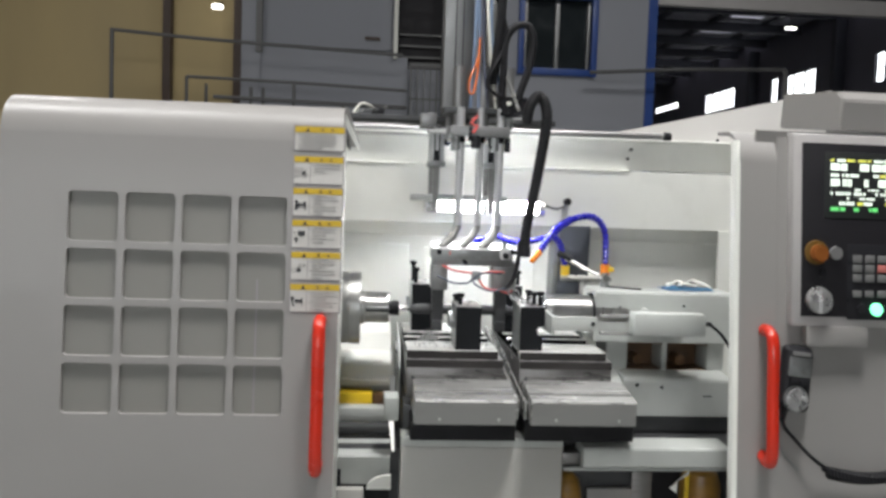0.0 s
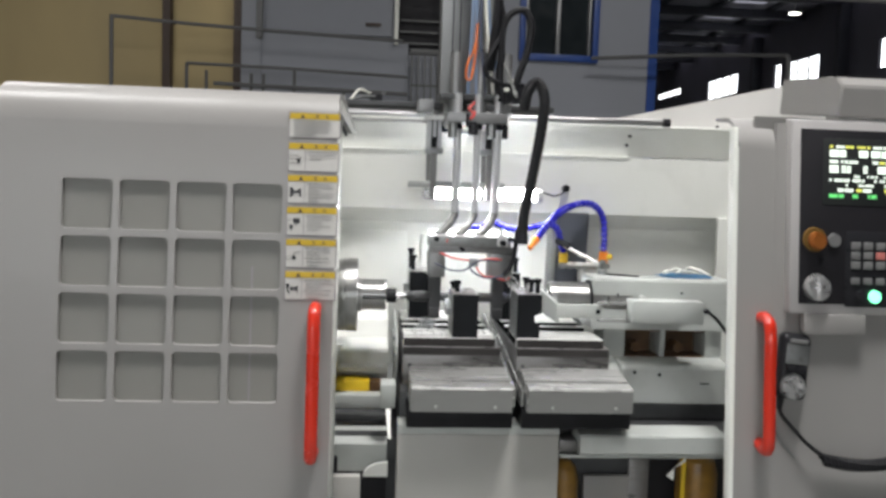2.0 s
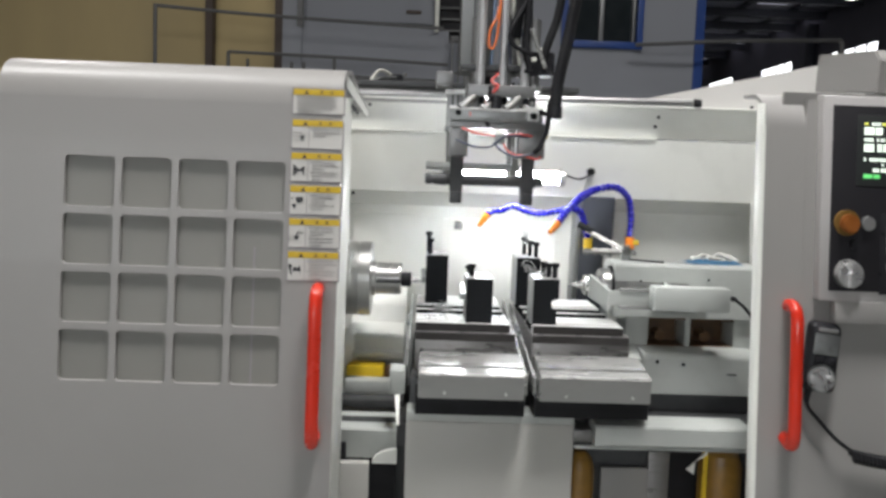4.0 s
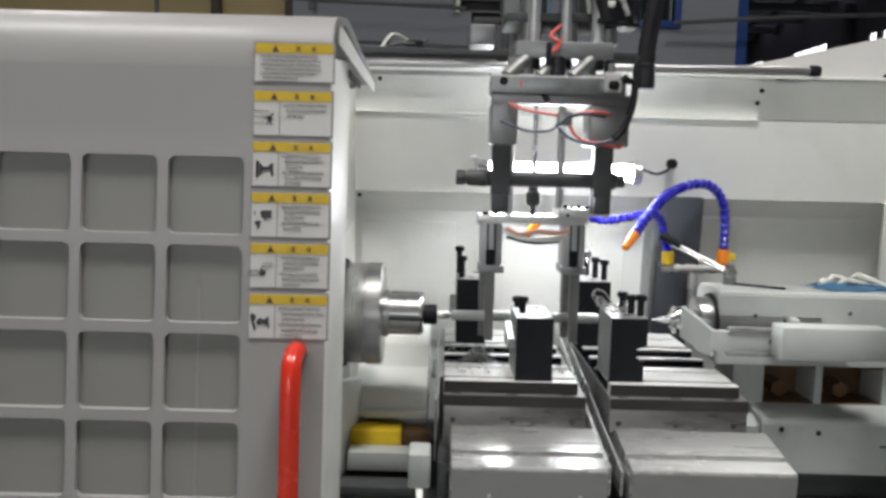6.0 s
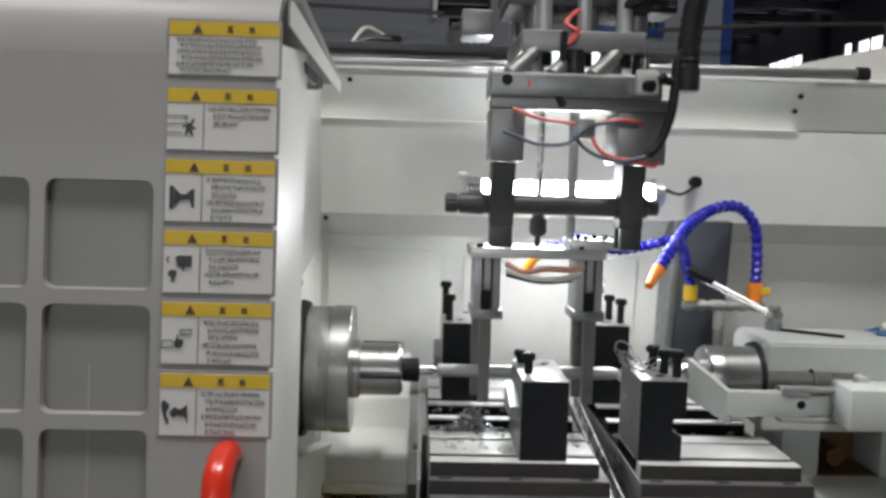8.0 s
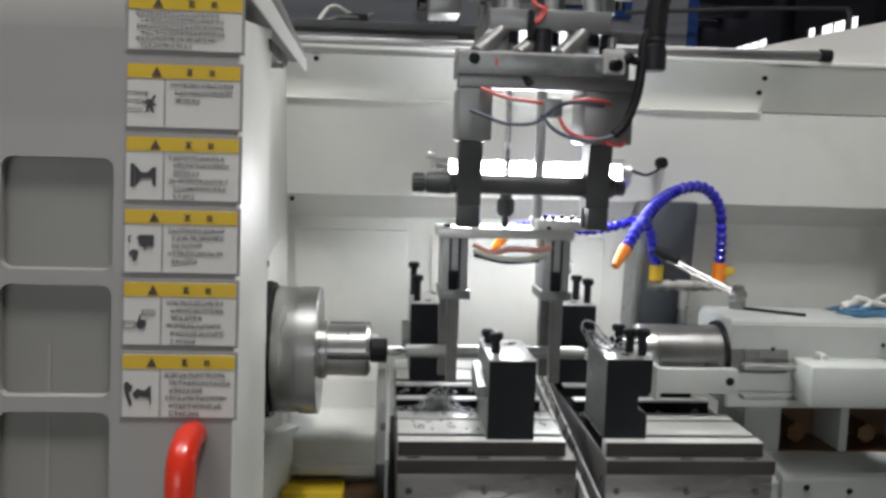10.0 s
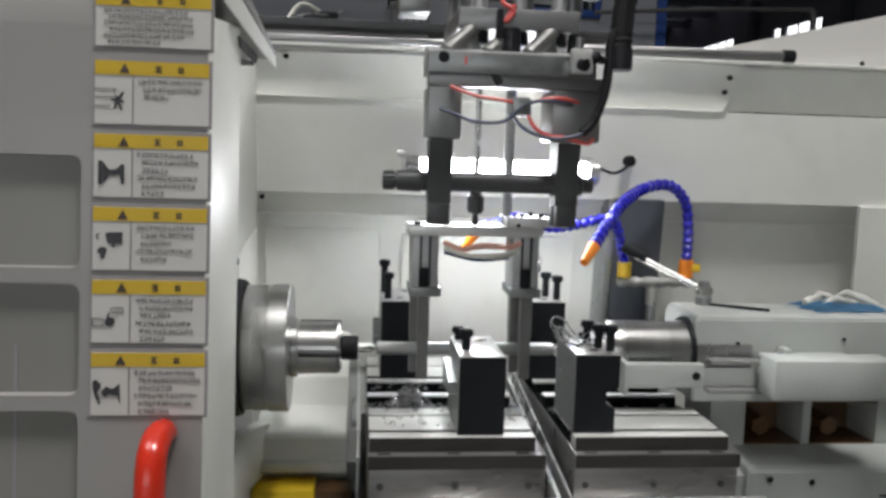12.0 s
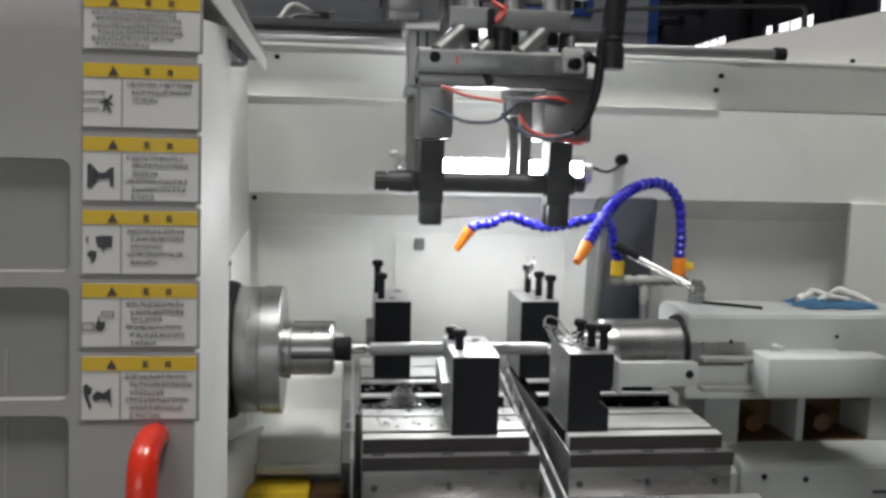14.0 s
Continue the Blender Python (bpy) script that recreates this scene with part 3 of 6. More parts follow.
    line = {
        1: [(-72, 46, 18, 3), (-72, 12, 16, 3), (-72, -26, -8, 3), (-72, 46, -69, 40), (-34, 46, -31, 40), (6, 46, 9, 24)],
        4: [(12, 48, 54, 45), (6, 27, 58, 24), (6, 48, 9, 24), (55, 48, 58, 24), (-72, 0, -28, -3), (-72, -30, -24, -33), (-72, 0, -69, -33), (-27, 0, -24, -33)],
    }
    for pts in blob[index]:
        bm.faces.new([bm.verts.new((cx + 0.00026 * px, f[0], cz + 0.00026 * pz)) for px, pz in pts])
    for row in line.get(index, ()):
        a, c = row[0] * 0.00026, row[1] * 0.00026
        b, d = row[2] * 0.00026, (row[3] if len(row) > 3 and abs(row[3]) > 3 else row[1] - 3) * 0.00026
        box(cx + a, cx + b, *f, cz + min(c, d), cz + max(c, d), 0.0, bm)
    part("pictogram", bm, LABEL_INK, lab, "black pictogram", lean=True)
    bm = bmesh.new()
    lines = {1: 3, 2: 6, 3: 5, 4: 6, 5: 6}[index]
    for i in range(lines):
        first = i in (0, 3)
        print_line(bm, x + w * (0.385 if first else 0.425), x + w - 0.010 - rnd.random() * 0.012 - (0.03 if i in (2, lines - 1) else 0), z_top - 0.0228 - i * 0.0086)
    part("print", bm, TEXT_INK, lab, "small unreadable print", lean=True)


def bow_handle(name, parent, x, y, z0, z1, r=0.0165, out=0.056):
    """A bow handle: a thick upright grip with both ends turned in to the sheet."""
    bm = tube([(x, y + 0.004, z1 - 0.012), (x, y - out * 0.6, z1 - 0.008), (x, y - out, z1 - 0.04), (x, y - out, (z0 + z1) / 2), (x, y - out, z0 + 0.04),
               (x, y - out * 0.6, z0 + 0.008), (x, y + 0.004, z0 + 0.012)], r, steps=10, seg=16)
    return part(name, bm, RED_PLASTIC, parent, "glossy red bow handle", lean=True)


def sliding_door():
    d = thing("sliding_door", (-0.28, 2.0, 0.12), "off-white sheet-metal sliding door with gridded window", "machine door")
    x0, x1 = -0.728, 0.126
    cells = window_grid(-0.556, -0.011, 2.0, 0.884, 1.431, 4, 4, 0.017)
    part("front_sheet", door_front(x0, x1, 0.30, 1.575, 2.0, cells, 0.017, 0.011), DIM_WHITE_PAINT, d, lean=True)
    part("window", box(-0.58, 0.0, 2.0125, 2.018, 0.87, 1.455, 0.0), POLY, d, "dull grey window behind the grid", lean=True)
    part("window_frame", box(-0.59, 0.012, 2.03, 2.05, 1.457, 1.47, 0.002), DIM_WHITE_PAINT, d, lean=True)
    part("seam", box(-0.085, -0.081, 2.0115, 2.0123, 0.87, 1.22, 0.0), LABEL_GREY, d, lean=True)
    # rolled top and roof
    sec = []
    for k in range(11):
        a = math.pi / 2 * k / 10
        sec.append((2.1 - 0.1 * math.cos(a), 1.575 + 0.088 * math.sin(a)))
    sec += [(2.16, 1.664), (2.433, 1.558), (2.433, 1.548), (2.15, 1.65)]
    for k in range(10, -1, -1):
        a = math.pi / 2 * k / 10
        sec.append((2.1 - 0.085 * math.cos(a), 1.575 + 0.074 * math.sin(a)))
    bm = prism(sec, x0, x1)
    for v in bm.verts:
        # the front roll follows the leaning sheet; the roof runs on from it
        v.co.y += LEAN * (min(v.co.z, 1.6) - Z0) * max(0.0, 1 - (v.co.y - 2.0) / 0.6)
        v.co.x += 0.033 * max(0.0, v.co.y - 2.1) / 0.333 if v.co.x > 0 else 0
    part("roof", bm, DIM_WHITE_PAINT, d)
    # lamp light on this folded edge is put into its whiter paint
    part("roof_flange", sheet([(x1 + 0.001, 2.12, 1.655), (x1 + 0.034, 2.43, 1.553), (x1 + 0.034, 2.43, 1.534), (x1 + 0.001, 2.12, 1.618)], 0.003), INNER_PAINT, d, "folded roof edge, whitened for the lamp light on it")
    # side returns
    # the right return takes the inner white, so its colour carries the light on it
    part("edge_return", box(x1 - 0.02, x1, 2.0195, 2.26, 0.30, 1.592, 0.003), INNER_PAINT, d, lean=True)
    part("black_strip", sheet([(x1 + 0.004, 2.24, 1.577), (x1 + 0.008, 2.41, 1.553), (x1 + 0.008, 2.394, 1.541), (x1 + 0.004, 2.25, 1.561)], 0.003), BLACK_RUBBER, d, "thin black strip under the roof edge")
    part("edge_return", box(x0, x0 + 0.02, 2.0195, 2.12, 0.30, 1.60, 0.003), DIM_WHITE_PAINT, d, lean=True)
    part("foot_sheet", box(x0, x1, 2.0, 2.02, 0.1, 0.2998, 0.0), DIM_WHITE_PAINT, d, lean=True)
    h = bow_handle("handle", d, 0.082, 2.0, 0.755, 1.135)
    zt = 1.616
    warning_label(d, 0.0, zt, 0.132, 0.066, 0)
    for i in range(1, 6):
        warning_label(d, 0.0, 1.54 - (i - 1) * 0.0806, 0.131, 0.0755, i)
    return d


def left_enclosure():
    """The fixed headstock guard behind the sliding door, with the chuck's opening."""
    e = thing("headstock_guard", (-0.3, 2.5, 0.1), "white sheet-metal headstock guard behind the door", "machine guard")
    # inner side sheet at the chuck, in pieces round the opening
    part("side_sheet", box(0.085, 0.112, 2.12, 2.96, 1.17, 1.545, 0.003), INNER_PAINT, e)
    part("side_sheet", box(0.085, 0.112, 2.66, 2.96, 0.86, 1.1695, 0.002), INNER_PAINT, e)
    part("side_sheet", box(0.085, 0.112, 2.12, 2.37, 0.86, 1.1695, 0.002), INNER_PAINT, e)
    part("edge_flange", box(0.1, 0.128, 2.10, 2.13, 0.86, 1.545, 0.004), INNER_PAINT, e)
    for z in (1.382, 1.166):
        screw("screw", (0.113, 2.62, z), 0.008, e, out=(1, 0, 0))
    # black strip that paints the shade of the slot below the roof
    part("shade_slot", box(0.1, 0.14, 2.16, 2.7, 1.546, 1.556, 0.001), BLACK_RUBBER, e, "black strip for the shaded slot")
    part("left_wall", box(-0.76, -0.735, 2.05, 2.96, 0.1, 1.5, 0.003), DIM_WHITE_PAINT, e)
    part("base_sheet", box(-0.72, 0.08, 2.2, 2.9, 0.1, 0.6, 0.003), DIM_WHITE_PAINT, e)
    part("headstock", box(-0.6, 0.08, 2.32, 2.72, 0.6, 1.22, 0.01), CAST_PAINT, e)
    # casting below the chuck and the splash sheet next to it
    part("foot_casting", sheet([(0.09, 2.45, 0.62), (0.147, 2.64, 0.62), (0.147, 2.64, 0.818), (0.09, 2.45, 0.868)], 0.03), INNER_PAINT, e)
    part("splash_casting", prism([(2.585, 0.7281), (2.585, 0.748), (2.60, 0.752), (2.60, 0.80), (2.606, 0.807), (2.72, 0.818), (2.76, 0.87), (3.0, 0.90), (3.0, 0.674), (2.64, 0.674), (2.63, 0.728)], 0.148, 0.335, r=0.002), INNER_PAINT, e)
    part("bed_end", box(0.09, 0.345, 2.28, 2.33, 0.673, 0.698, 0.004), DARK_STEEL, e, "dark oily bed end")
    part("skirt", prism([(2.15, 0.57), (2.15, 0.655), (2.155, 0.66), (2.26, 0.667), (2.26, 0.57)], 0.09, 0.331), CAST_PAINT, e, "grey bed end cover")
    part("end_panel", box(0.09, 0.255, 2.12, 2.145, 0.1, 0.566, 0.003), APRON_PAINT, e)
    # a black sheet paints the shade of the open gap
    part("gap", box(0.2555, 0.331, 2.155, 2.16, 0.1, 0.567, 0.0), BLACK_RUBBER, e, "black sheet for a shaded gap in the base")
    arc = bmesh.new()
    rim = [(0.263 + 0.072 * (1 - math.cos(radians(9 * k))), 0.5675 + 0.044 * math.sin(radians(9 * k))) for k in range(11)] + [(0.335, 0.5675)]
    for a, b in ((2.118, 1), (2.13, -1)):
        arc.faces.new([arc.verts.new((x, a, z)) for x, z in rim][::b])
    bmesh.ops.bridge_loops(arc, edges=[g for g in arc.edges if len(g.link_faces) == 1])
    part("arched_sheet", arc, INNER_PAINT, e)
    part("latch_block", box(0.13, 0.187, 2.135, 2.149, 0.568, 0.62, 0.004), BLACK_PLASTIC, e)
    part("corner_block", box(0.308, 0.352, 2.139, 2.2, 0.772, 0.844, 0.004), CAST_PAINT, e, "pale corner block")
    part("corner_strip", sheet([(0.324, 2.14, 0.771), (0.338, 2.14, 0.771), (0.34, 2.06, 0.712), (0.333, 2.06, 0.712)], 0.004), INNER_PAINT, e)
    return e


def back_panel():
    b = thing("back_guard", (0.7, 3.0, 0.6), "pale greenish-white back splash guard with a recess", "machine guard")
    x0, x1 = 0.085, 1.80
    part("main_sheet", box(x0, x1, 2.95, 2.965, 1.262, 1.4863, 0.0), INNER_PAINT, b)
    part("sheet_ledge", box(x0, 1.245, 2.944, 2.9655, 1.4865, 1.4895, 0.0005), INNER_PAINT, b, "folded upper edge")
    part("upper_sheet", sheet([(x0, 2.962, 1.4897), (1.241, 2.962, 1.4897), (1.284, 2.960, 1.602), (x0, 2.960, 1.602)], -0.012), INNER_PAINT, b)
    part("corner_sheet", box(1.15, x1, 2.978, 2.988, 1.4885, 1.601, 0.0), INNER_PAINT, b)
    part("top_fold", box(x0, x1, 2.93, 3.02, 1.6025, 1.612, 0.002), INNER_PAINT, b)
    part("recess_slope", sheet([(x0, 3.015, 1.20), (1.725, 3.015, 1.20), (1.725, 2.966, 1.261), (x0, 2.966, 1.261)], -0.01), INNER_PAINT, b)
    part("lower_sheet", box(x0, 1.725, 3.015, 3.03, 0.62, 1.199, 0.0), INNER_PAINT, b)
    part("lower_sheet", sheet([(1.622, 2.95, 1.2618), (x1, 2.95, 1.2618), (x1, 2.95, 0.62), (1.665, 2.95, 0.62)], -0.012), INNER_PAINT, b)
    part("cover_plate", box(0.46, 0.90, 3.006, 3.0148, 0.80, 1.155, 0.002), INNER_PAINT, b, "screwed-on access plate")
    part("cover_plate", box(0.12, 0.40, 3.006, 3.0148, 0.80, 1.165, 0.002), INNER_PAINT, b, "screwed-on access plate")
    part("latch", box(0.508, 0.532, 2.992, 3.0055, 1.118, 1.146, 0.002), ALUMINIUM, b, "small grey catch")
    for x, z in ((0.175, 1.578), (1.238, 1.535), (1.72, 1.13), (0.12, 1.25), (1.248, 1.57)):
        screw("screw", (x, 2.95 if z < 1.48 else 2.961, z), 0.006, b, long=0.008)
    # the round rail above it
    r = thing("door_rail", (0.7, 2.93, 1.62), "long polished round steel guide rail", "rail")
    part("bar", rod((0.1, 2.93, 1.625), (1.37, 2.93, 1.633), 0.0125, seg=20), RAIL_STEEL, r)
    part("sleeve", rod((0.1, 2.945, 1.622), (0.5, 2.945, 1.624), 0.024, seg=24), RAIL_STEEL, r)
    part("end_cap", rod((1.365, 2.93, 1.633), (1.395, 2.93, 1.633), 0.017, seg=18, cap=0.003), BLACK_PLASTIC, r)
    part("carrier", box(0.1, 1.36, 2.94, 2.97, 1.612, 1.616, 0.001), DARK_STEEL, r)
    # cable tie ends on the rail
    c = thing("cable_ends", (0.24, 3.2, 1.64), "grey loose cable ends with a black plug", "cable")
    part("wire", tube([(0.17, 3.1, 1.66), (0.2, 3.12, 1.70), (0.24, 3.15, 1.69), (0.29, 3.2, 1.66)], 0.006), WHITE_PIPE, c)
    part("wire", tube([(0.18, 3.1, 1.66), (0.22, 3.12, 1.675), (0.27, 3.15, 1.68), (0.30, 3.2, 1.70)], 0.006), SIDE_STEEL, c)
    part("plug", box(0.24, 0.29, 3.14, 3.17, 1.66, 1.69, 0.005), BLACK_PLASTIC, c)
    part("shelf", box(0.1, 0.95, 3.0, 3.35, 1.63, 1.65, 0.003), DARK_STEEL, c)
    tilted(b, -0.016, 0.008, -0.002)
    moved(r, -0.015, -0.045, 0.036)
    moved(c, -0.017, -0.083, 0.064)


def wedge_guard():
    """The sheet that rises to the right above the back guard, with the plate screwed to its front."""
    w = thing("wedge_guard", (1.6, 2.95, 1.6), "off-white wedge-shaped sheet guard rising above the back guard", "machine guard")
    part("sheet", sheet([(1.197, 2.956, 1.636), (2.06, 2.956, 1.636), (2.06, 2.956, 1.886), (1.197, 2.956, 1.687)], -0.004), WEDGE_PAINT, w)
    part("plate", sheet([(1.295, 2.94, 1.606), (1.99, 2.94, 1.600), (1.99, 2.94, 1.787), (1.485, 2.94, 1.684), (1.362, 2.94, 1.674), (1.295, 2.94, 1.645)], -0.012), WEDGE_PAINT, w, "folded front plate")
    for x, z, r in ((1.306, 1.622, 0.005), (1.392, 1.642, 0.009), (1.59, 1.667, 0.006)):
        screw("screw", (x, 2.94, z), r, w, long=0.006)


def right_enclosure():
    e = thing("tailstock_guard", (1.5, 2.5, 0.1), "white sheet-metal guard round the tailstock end", "machine guard")
    part("closer", box(1.30, 1.80, 2.062, 2.072, 1.5, 1.672, 0.0), DIM_WHITE_PAINT, e)
    part("end_wall", box(1.80, 1.82, 2.0, 2.96, 0.1, 1.66, 0.003), INNER_PAINT, e)
    # front column beside the opening, rolled over at the top
    sec = [(2.0, 0.12)]
    for k in range(11):
        a = math.pi / 2 * k / 10
        sec.append((2.09 - 0.09 * math.cos(a), 1.58 + 0.083 * math.sin(a)))
    sec += [(2.16, 1.66), (2.16, 1.65)]
    for k in range(10, -1, -1):
        a = math.pi / 2 * k / 10
        sec.append((2.09 - 0.078 * math.cos(a), 1.58 + 0.071 * math.sin(a)))
    sec.append((2.012, 0.12))
    part("front_column", prism(sec, 1.245, 1.352), DIM_WHITE_PAINT, e, lean=True)
    # column edges in the inner white: their brightness in the light is painted
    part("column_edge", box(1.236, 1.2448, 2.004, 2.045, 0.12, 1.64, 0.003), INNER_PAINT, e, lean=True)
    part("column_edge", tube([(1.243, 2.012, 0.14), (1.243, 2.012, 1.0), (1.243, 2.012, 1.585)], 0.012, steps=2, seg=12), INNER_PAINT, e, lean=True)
    part("front_sheet", box(1.3525, 1.95, 2.0, 2.012, 0.1, 1.655, 0.0), DIM_WHITE_PAINT, e, lean=True)
    part("inner_flange", box(1.29, 1.32, 2.04, 2.055, 0.2, 1.60, 0.003), INNER_PAINT, e, lean=True)
    bow_handle("handle", e, 1.318, 2.0, 0.772, 1.135)
    # the cap over the control panel
    part("cap", prism([(2.05, 1.68), (2.05, 1.765), (2.08, 1.79), (2.4, 1.79), (2.4, 1.68)], 1.535, 1.69, r=0.004), DIM_WHITE_PAINT, e)
    part("cap_side", box(1.69, 1.9, 2.06, 2.4, 1.665, 1.705, 0.004), DIM_WHITE_PAINT, e)
    # the panel's bracket
    part("bracket", box(1.426, 1.60, 1.965, 2.0, 1.09, 1.145, 0.004), DIM_WHITE_PAINT, e, lean=True)
    return e


def control_panel():
    c = thing("control_panel", (1.55, 1.97, 1.15), "dark machine control panel with lit screen in grey frame", "control panel")
    y = 1.955
    part("housing", box(1.375, 1.80, y, 1.999, 1.148, 1.672, 0.006), PANEL_FRAME, c, lean=True)
    part("face", box(1.400, 1.79, y - 0.004, y + 0.0005, 1.176, 1.648, 0.001), PANEL_GREY, c, lean=True)
    s = part("screen", box(1.462, 1.78, y - 0.006, y - 0.0042, 1.445, 1.625, 0.0005), SCREEN_BLACK, c, "lit screen with white and green readouts", lean=True)
    rnd = random.Random(3)
    glyphs = {"readout": (SCREEN_WHITE, []), "highlight": (SCREEN_YELLOW, []), "soft_key": (SCREEN_GREEN, [])}
    for row, tall in ((0.016, 0.007), (0.028, 0.019), (0.056, 0.008), (0.07, 0.02), (0.096, 0.006), (0.106, 0.008), (0.12, 0.006), (0.132, 0.009), (0.147, 0.011)):
        at = 0.018
        while at < 0.3:
            wide = rnd.choice((0.006, 0.01, 0.016, 0.024)) if tall < 0.015 else rnd.choice((0.011, 0.018, 0.026))
            kind_of = "soft_key" if row > 0.14 and rnd.random() < 0.8 else "highlight" if (row < 0.02 or row > 0.125 or rnd.random() < 0.1) and rnd.random() < 0.6 else "readout"
            if rnd.random() < 0.68:
                glyphs[kind_of][1].append((at, row, wide, tall))
            at += wide + rnd.choice((0.003, 0.004, 0.009))
    for name, (m, cells) in glyphs.items():
        bm = bmesh.new()
        for dx, dz, w, h in cells:
            box(1.462 + dx, 1.462 + dx + w, y - 0.0072, y - 0.0063, 1.622 - dz - h, 1.622 - dz, 0.0, bm)
        part(name, bm, m, s, lean=True, kind="stuff")
    # emergency stop, selector and knob
    e = part("emergency_stop", rod((1.440, y - 0.004, 1.35), (1.440, y - 0.012, 1.35), 0.033, seg=28), ESTOP_RING, c, "dull orange emergency stop on an ochre ring", lean=True)
    part("button", rod((1.440, y - 0.012, 1.35), (1.440, y - 0.034, 1.35), 0.024, seg=24, cap=0.005), ESTOP_RED, e, lean=True)
    k = part("override_knob", rod((1.447, y - 0.004, 1.222), (1.447, y - 0.028, 1.222), 0.037, 0.033, seg=32, cap=0.003), KNOB_METAL, c, "silver override knob", lean=True)
    part("grip", box(1.440, 1.454, y - 0.036, y - 0.028, 1.192, 1.252, 0.002), KNOB_METAL, k, lean=True)
    sel = part("selector", rod((1.495, y - 0.004, 1.35), (1.495, y - 0.016, 1.35), 0.018, seg=24, cap=0.002), KEY_GREY, c, lean=True)
    part("selector", rod((1.46, y - 0.004, 1.295), (1.46, y - 0.014, 1.295), 0.012, seg=20, cap=0.002), BLACK_PLASTIC, c, lean=True)
    pad = part("key_field", box(1.53, 1.655, y - 0.006, y - 0.0042, 1.17, 1.375, 0.001), BLACK_PLASTIC, c, lean=True)
    for i in range(3):
        for j in range(3):
            x, z = 1.545 + i * 0.036, 1.325 - j * 0.026
            part("key", box(x, x + 0.027, y - 0.010, y - 0.0062, z, z + 0.021, 0.002), KEY_RED if (i, j) == (2, 1) else KEY_GREY, pad, lean=True)
    for i in range(3):
        x = 1.545 + i * 0.036
        part("key", box(x, x + 0.026, y - 0.010, y - 0.0062, 1.232, 1.25, 0.002), KEY_GREY, pad, lean=True)
    for i in range(2):
        for j in range(6):
            x, z = 1.675 + i * 0.04, 1.345 - j * 0.028
            part("key", box(x, x + 0.028, y - 0.010, y - 0.0042, z, z + 0.021, 0.002), KEY_GREY, c, lean=True)
    part("cycle_button", rod((1.613, y - 0.0062, 1.2), (1.613, y - 0.016, 1.2), 0.017, seg=24, cap=0.002), GREEN_LAMP, pad, "lit green start button", lean=True)
    part("cycle_button", rod((1.572, y - 0.0062, 1.202), (1.572, y - 0.014, 1.202), 0.014, seg=24, cap=0.002), BLACK_PLASTIC, pad, lean=True)
    return c


def pendant():
    p = thing("handwheel_pendant", (1.40, 1.97, 0.9), "black and grey handwheel pendant hung askew on the guard", "pendant")

    def askew(bm):
        bmesh.ops.rotate(bm, verts=bm.verts, cent=(1.398, 1.97, 1.0), matrix=Matrix.Rotation(radians(6), 3, "Y"))
        return bm
    part("body", askew(box(1.356, 1.440, 1.955, 1.9985, 0.914, 1.09, 0.018, seg=5)), BLACK_PLASTIC, p, lean=True)
    part("face", askew(box(1.366, 1.430, 1.951, 1.9555, 1.012, 1.066, 0.003)), SIDE_STEEL, p, "grey face plate", lean=True)
    part("brow", askew(box(1.372, 1.424, 1.950, 1.9545, 1.068, 1.08, 0.002)), KEY_GREY, p, lean=True)
    for x in (1.382, 1.413):
        part("switch", askew(box(x - 0.012, x + 0.012, 1.944, 1.9545, 0.994, 1.008, 0.003)), BLACK_PLASTIC, p, "black rocker switch", lean=True)
    w = part("handwheel", askew(rod((1.394, 1.956, 0.953), (1.394, 1.938, 0.953), 0.03, seg=32, cap=0.003)), KNOB_METAL, p, "silver pulse handwheel", lean=True)
    part("dial_ring", askew(rod((1.394, 1.9555, 0.953), (1.394, 1.950, 0.953), 0.035, seg=32)), SIDE_STEEL, w, lean=True)
    part("crank", askew(rod((1.406, 1.938, 0.963), (1.406, 1.92, 0.963), 0.006, seg=12)), KNOB_METAL, w, lean=True)
    part("strain_relief", rod((1.368, 1.975, 0.92), (1.363, 1.975, 0.885), 0.010, 0.006, seg=14), BLACK_RUBBER, p, lean=True)
    bm = tube([(1.363, 1.975, 0.89), (1.371, 1.975, 0.869), (1.392, 1.97, 0.845), (1.435, 1.96, 0.80), (1.482, 1.955, 0.766)], 0.005)
    part("cord", bm, BLACK_RUBBER, p, "thin black cord", lean=True)
    part("cord", tube([(1.352, 1.99, 0.93), (1.352, 1.99, 0.862), (1.374, 1.99, 0.795), (1.416, 1.99, 0.75)], 0.0028), SIDE_STEEL, p, "thin grey cord", lean=True)
    turns = 24
    n = turns * 6
    pts = []
    for i in range(n):
        t = i / (n - 1)
        a = 2 * math.pi * turns * t
        pts.append((1.478 + 0.24 * t, 1.955 + 0.012 * math.cos(a), 0.759 - 0.016 * math.sin(math.pi * t) + 0.012 * math.sin(a)))
    part("coiled_cord", tube(pts, 0.0058, steps=1, seg=6), BLACK_RUBBER, p, "black coiled cord", lean=True)
    return p


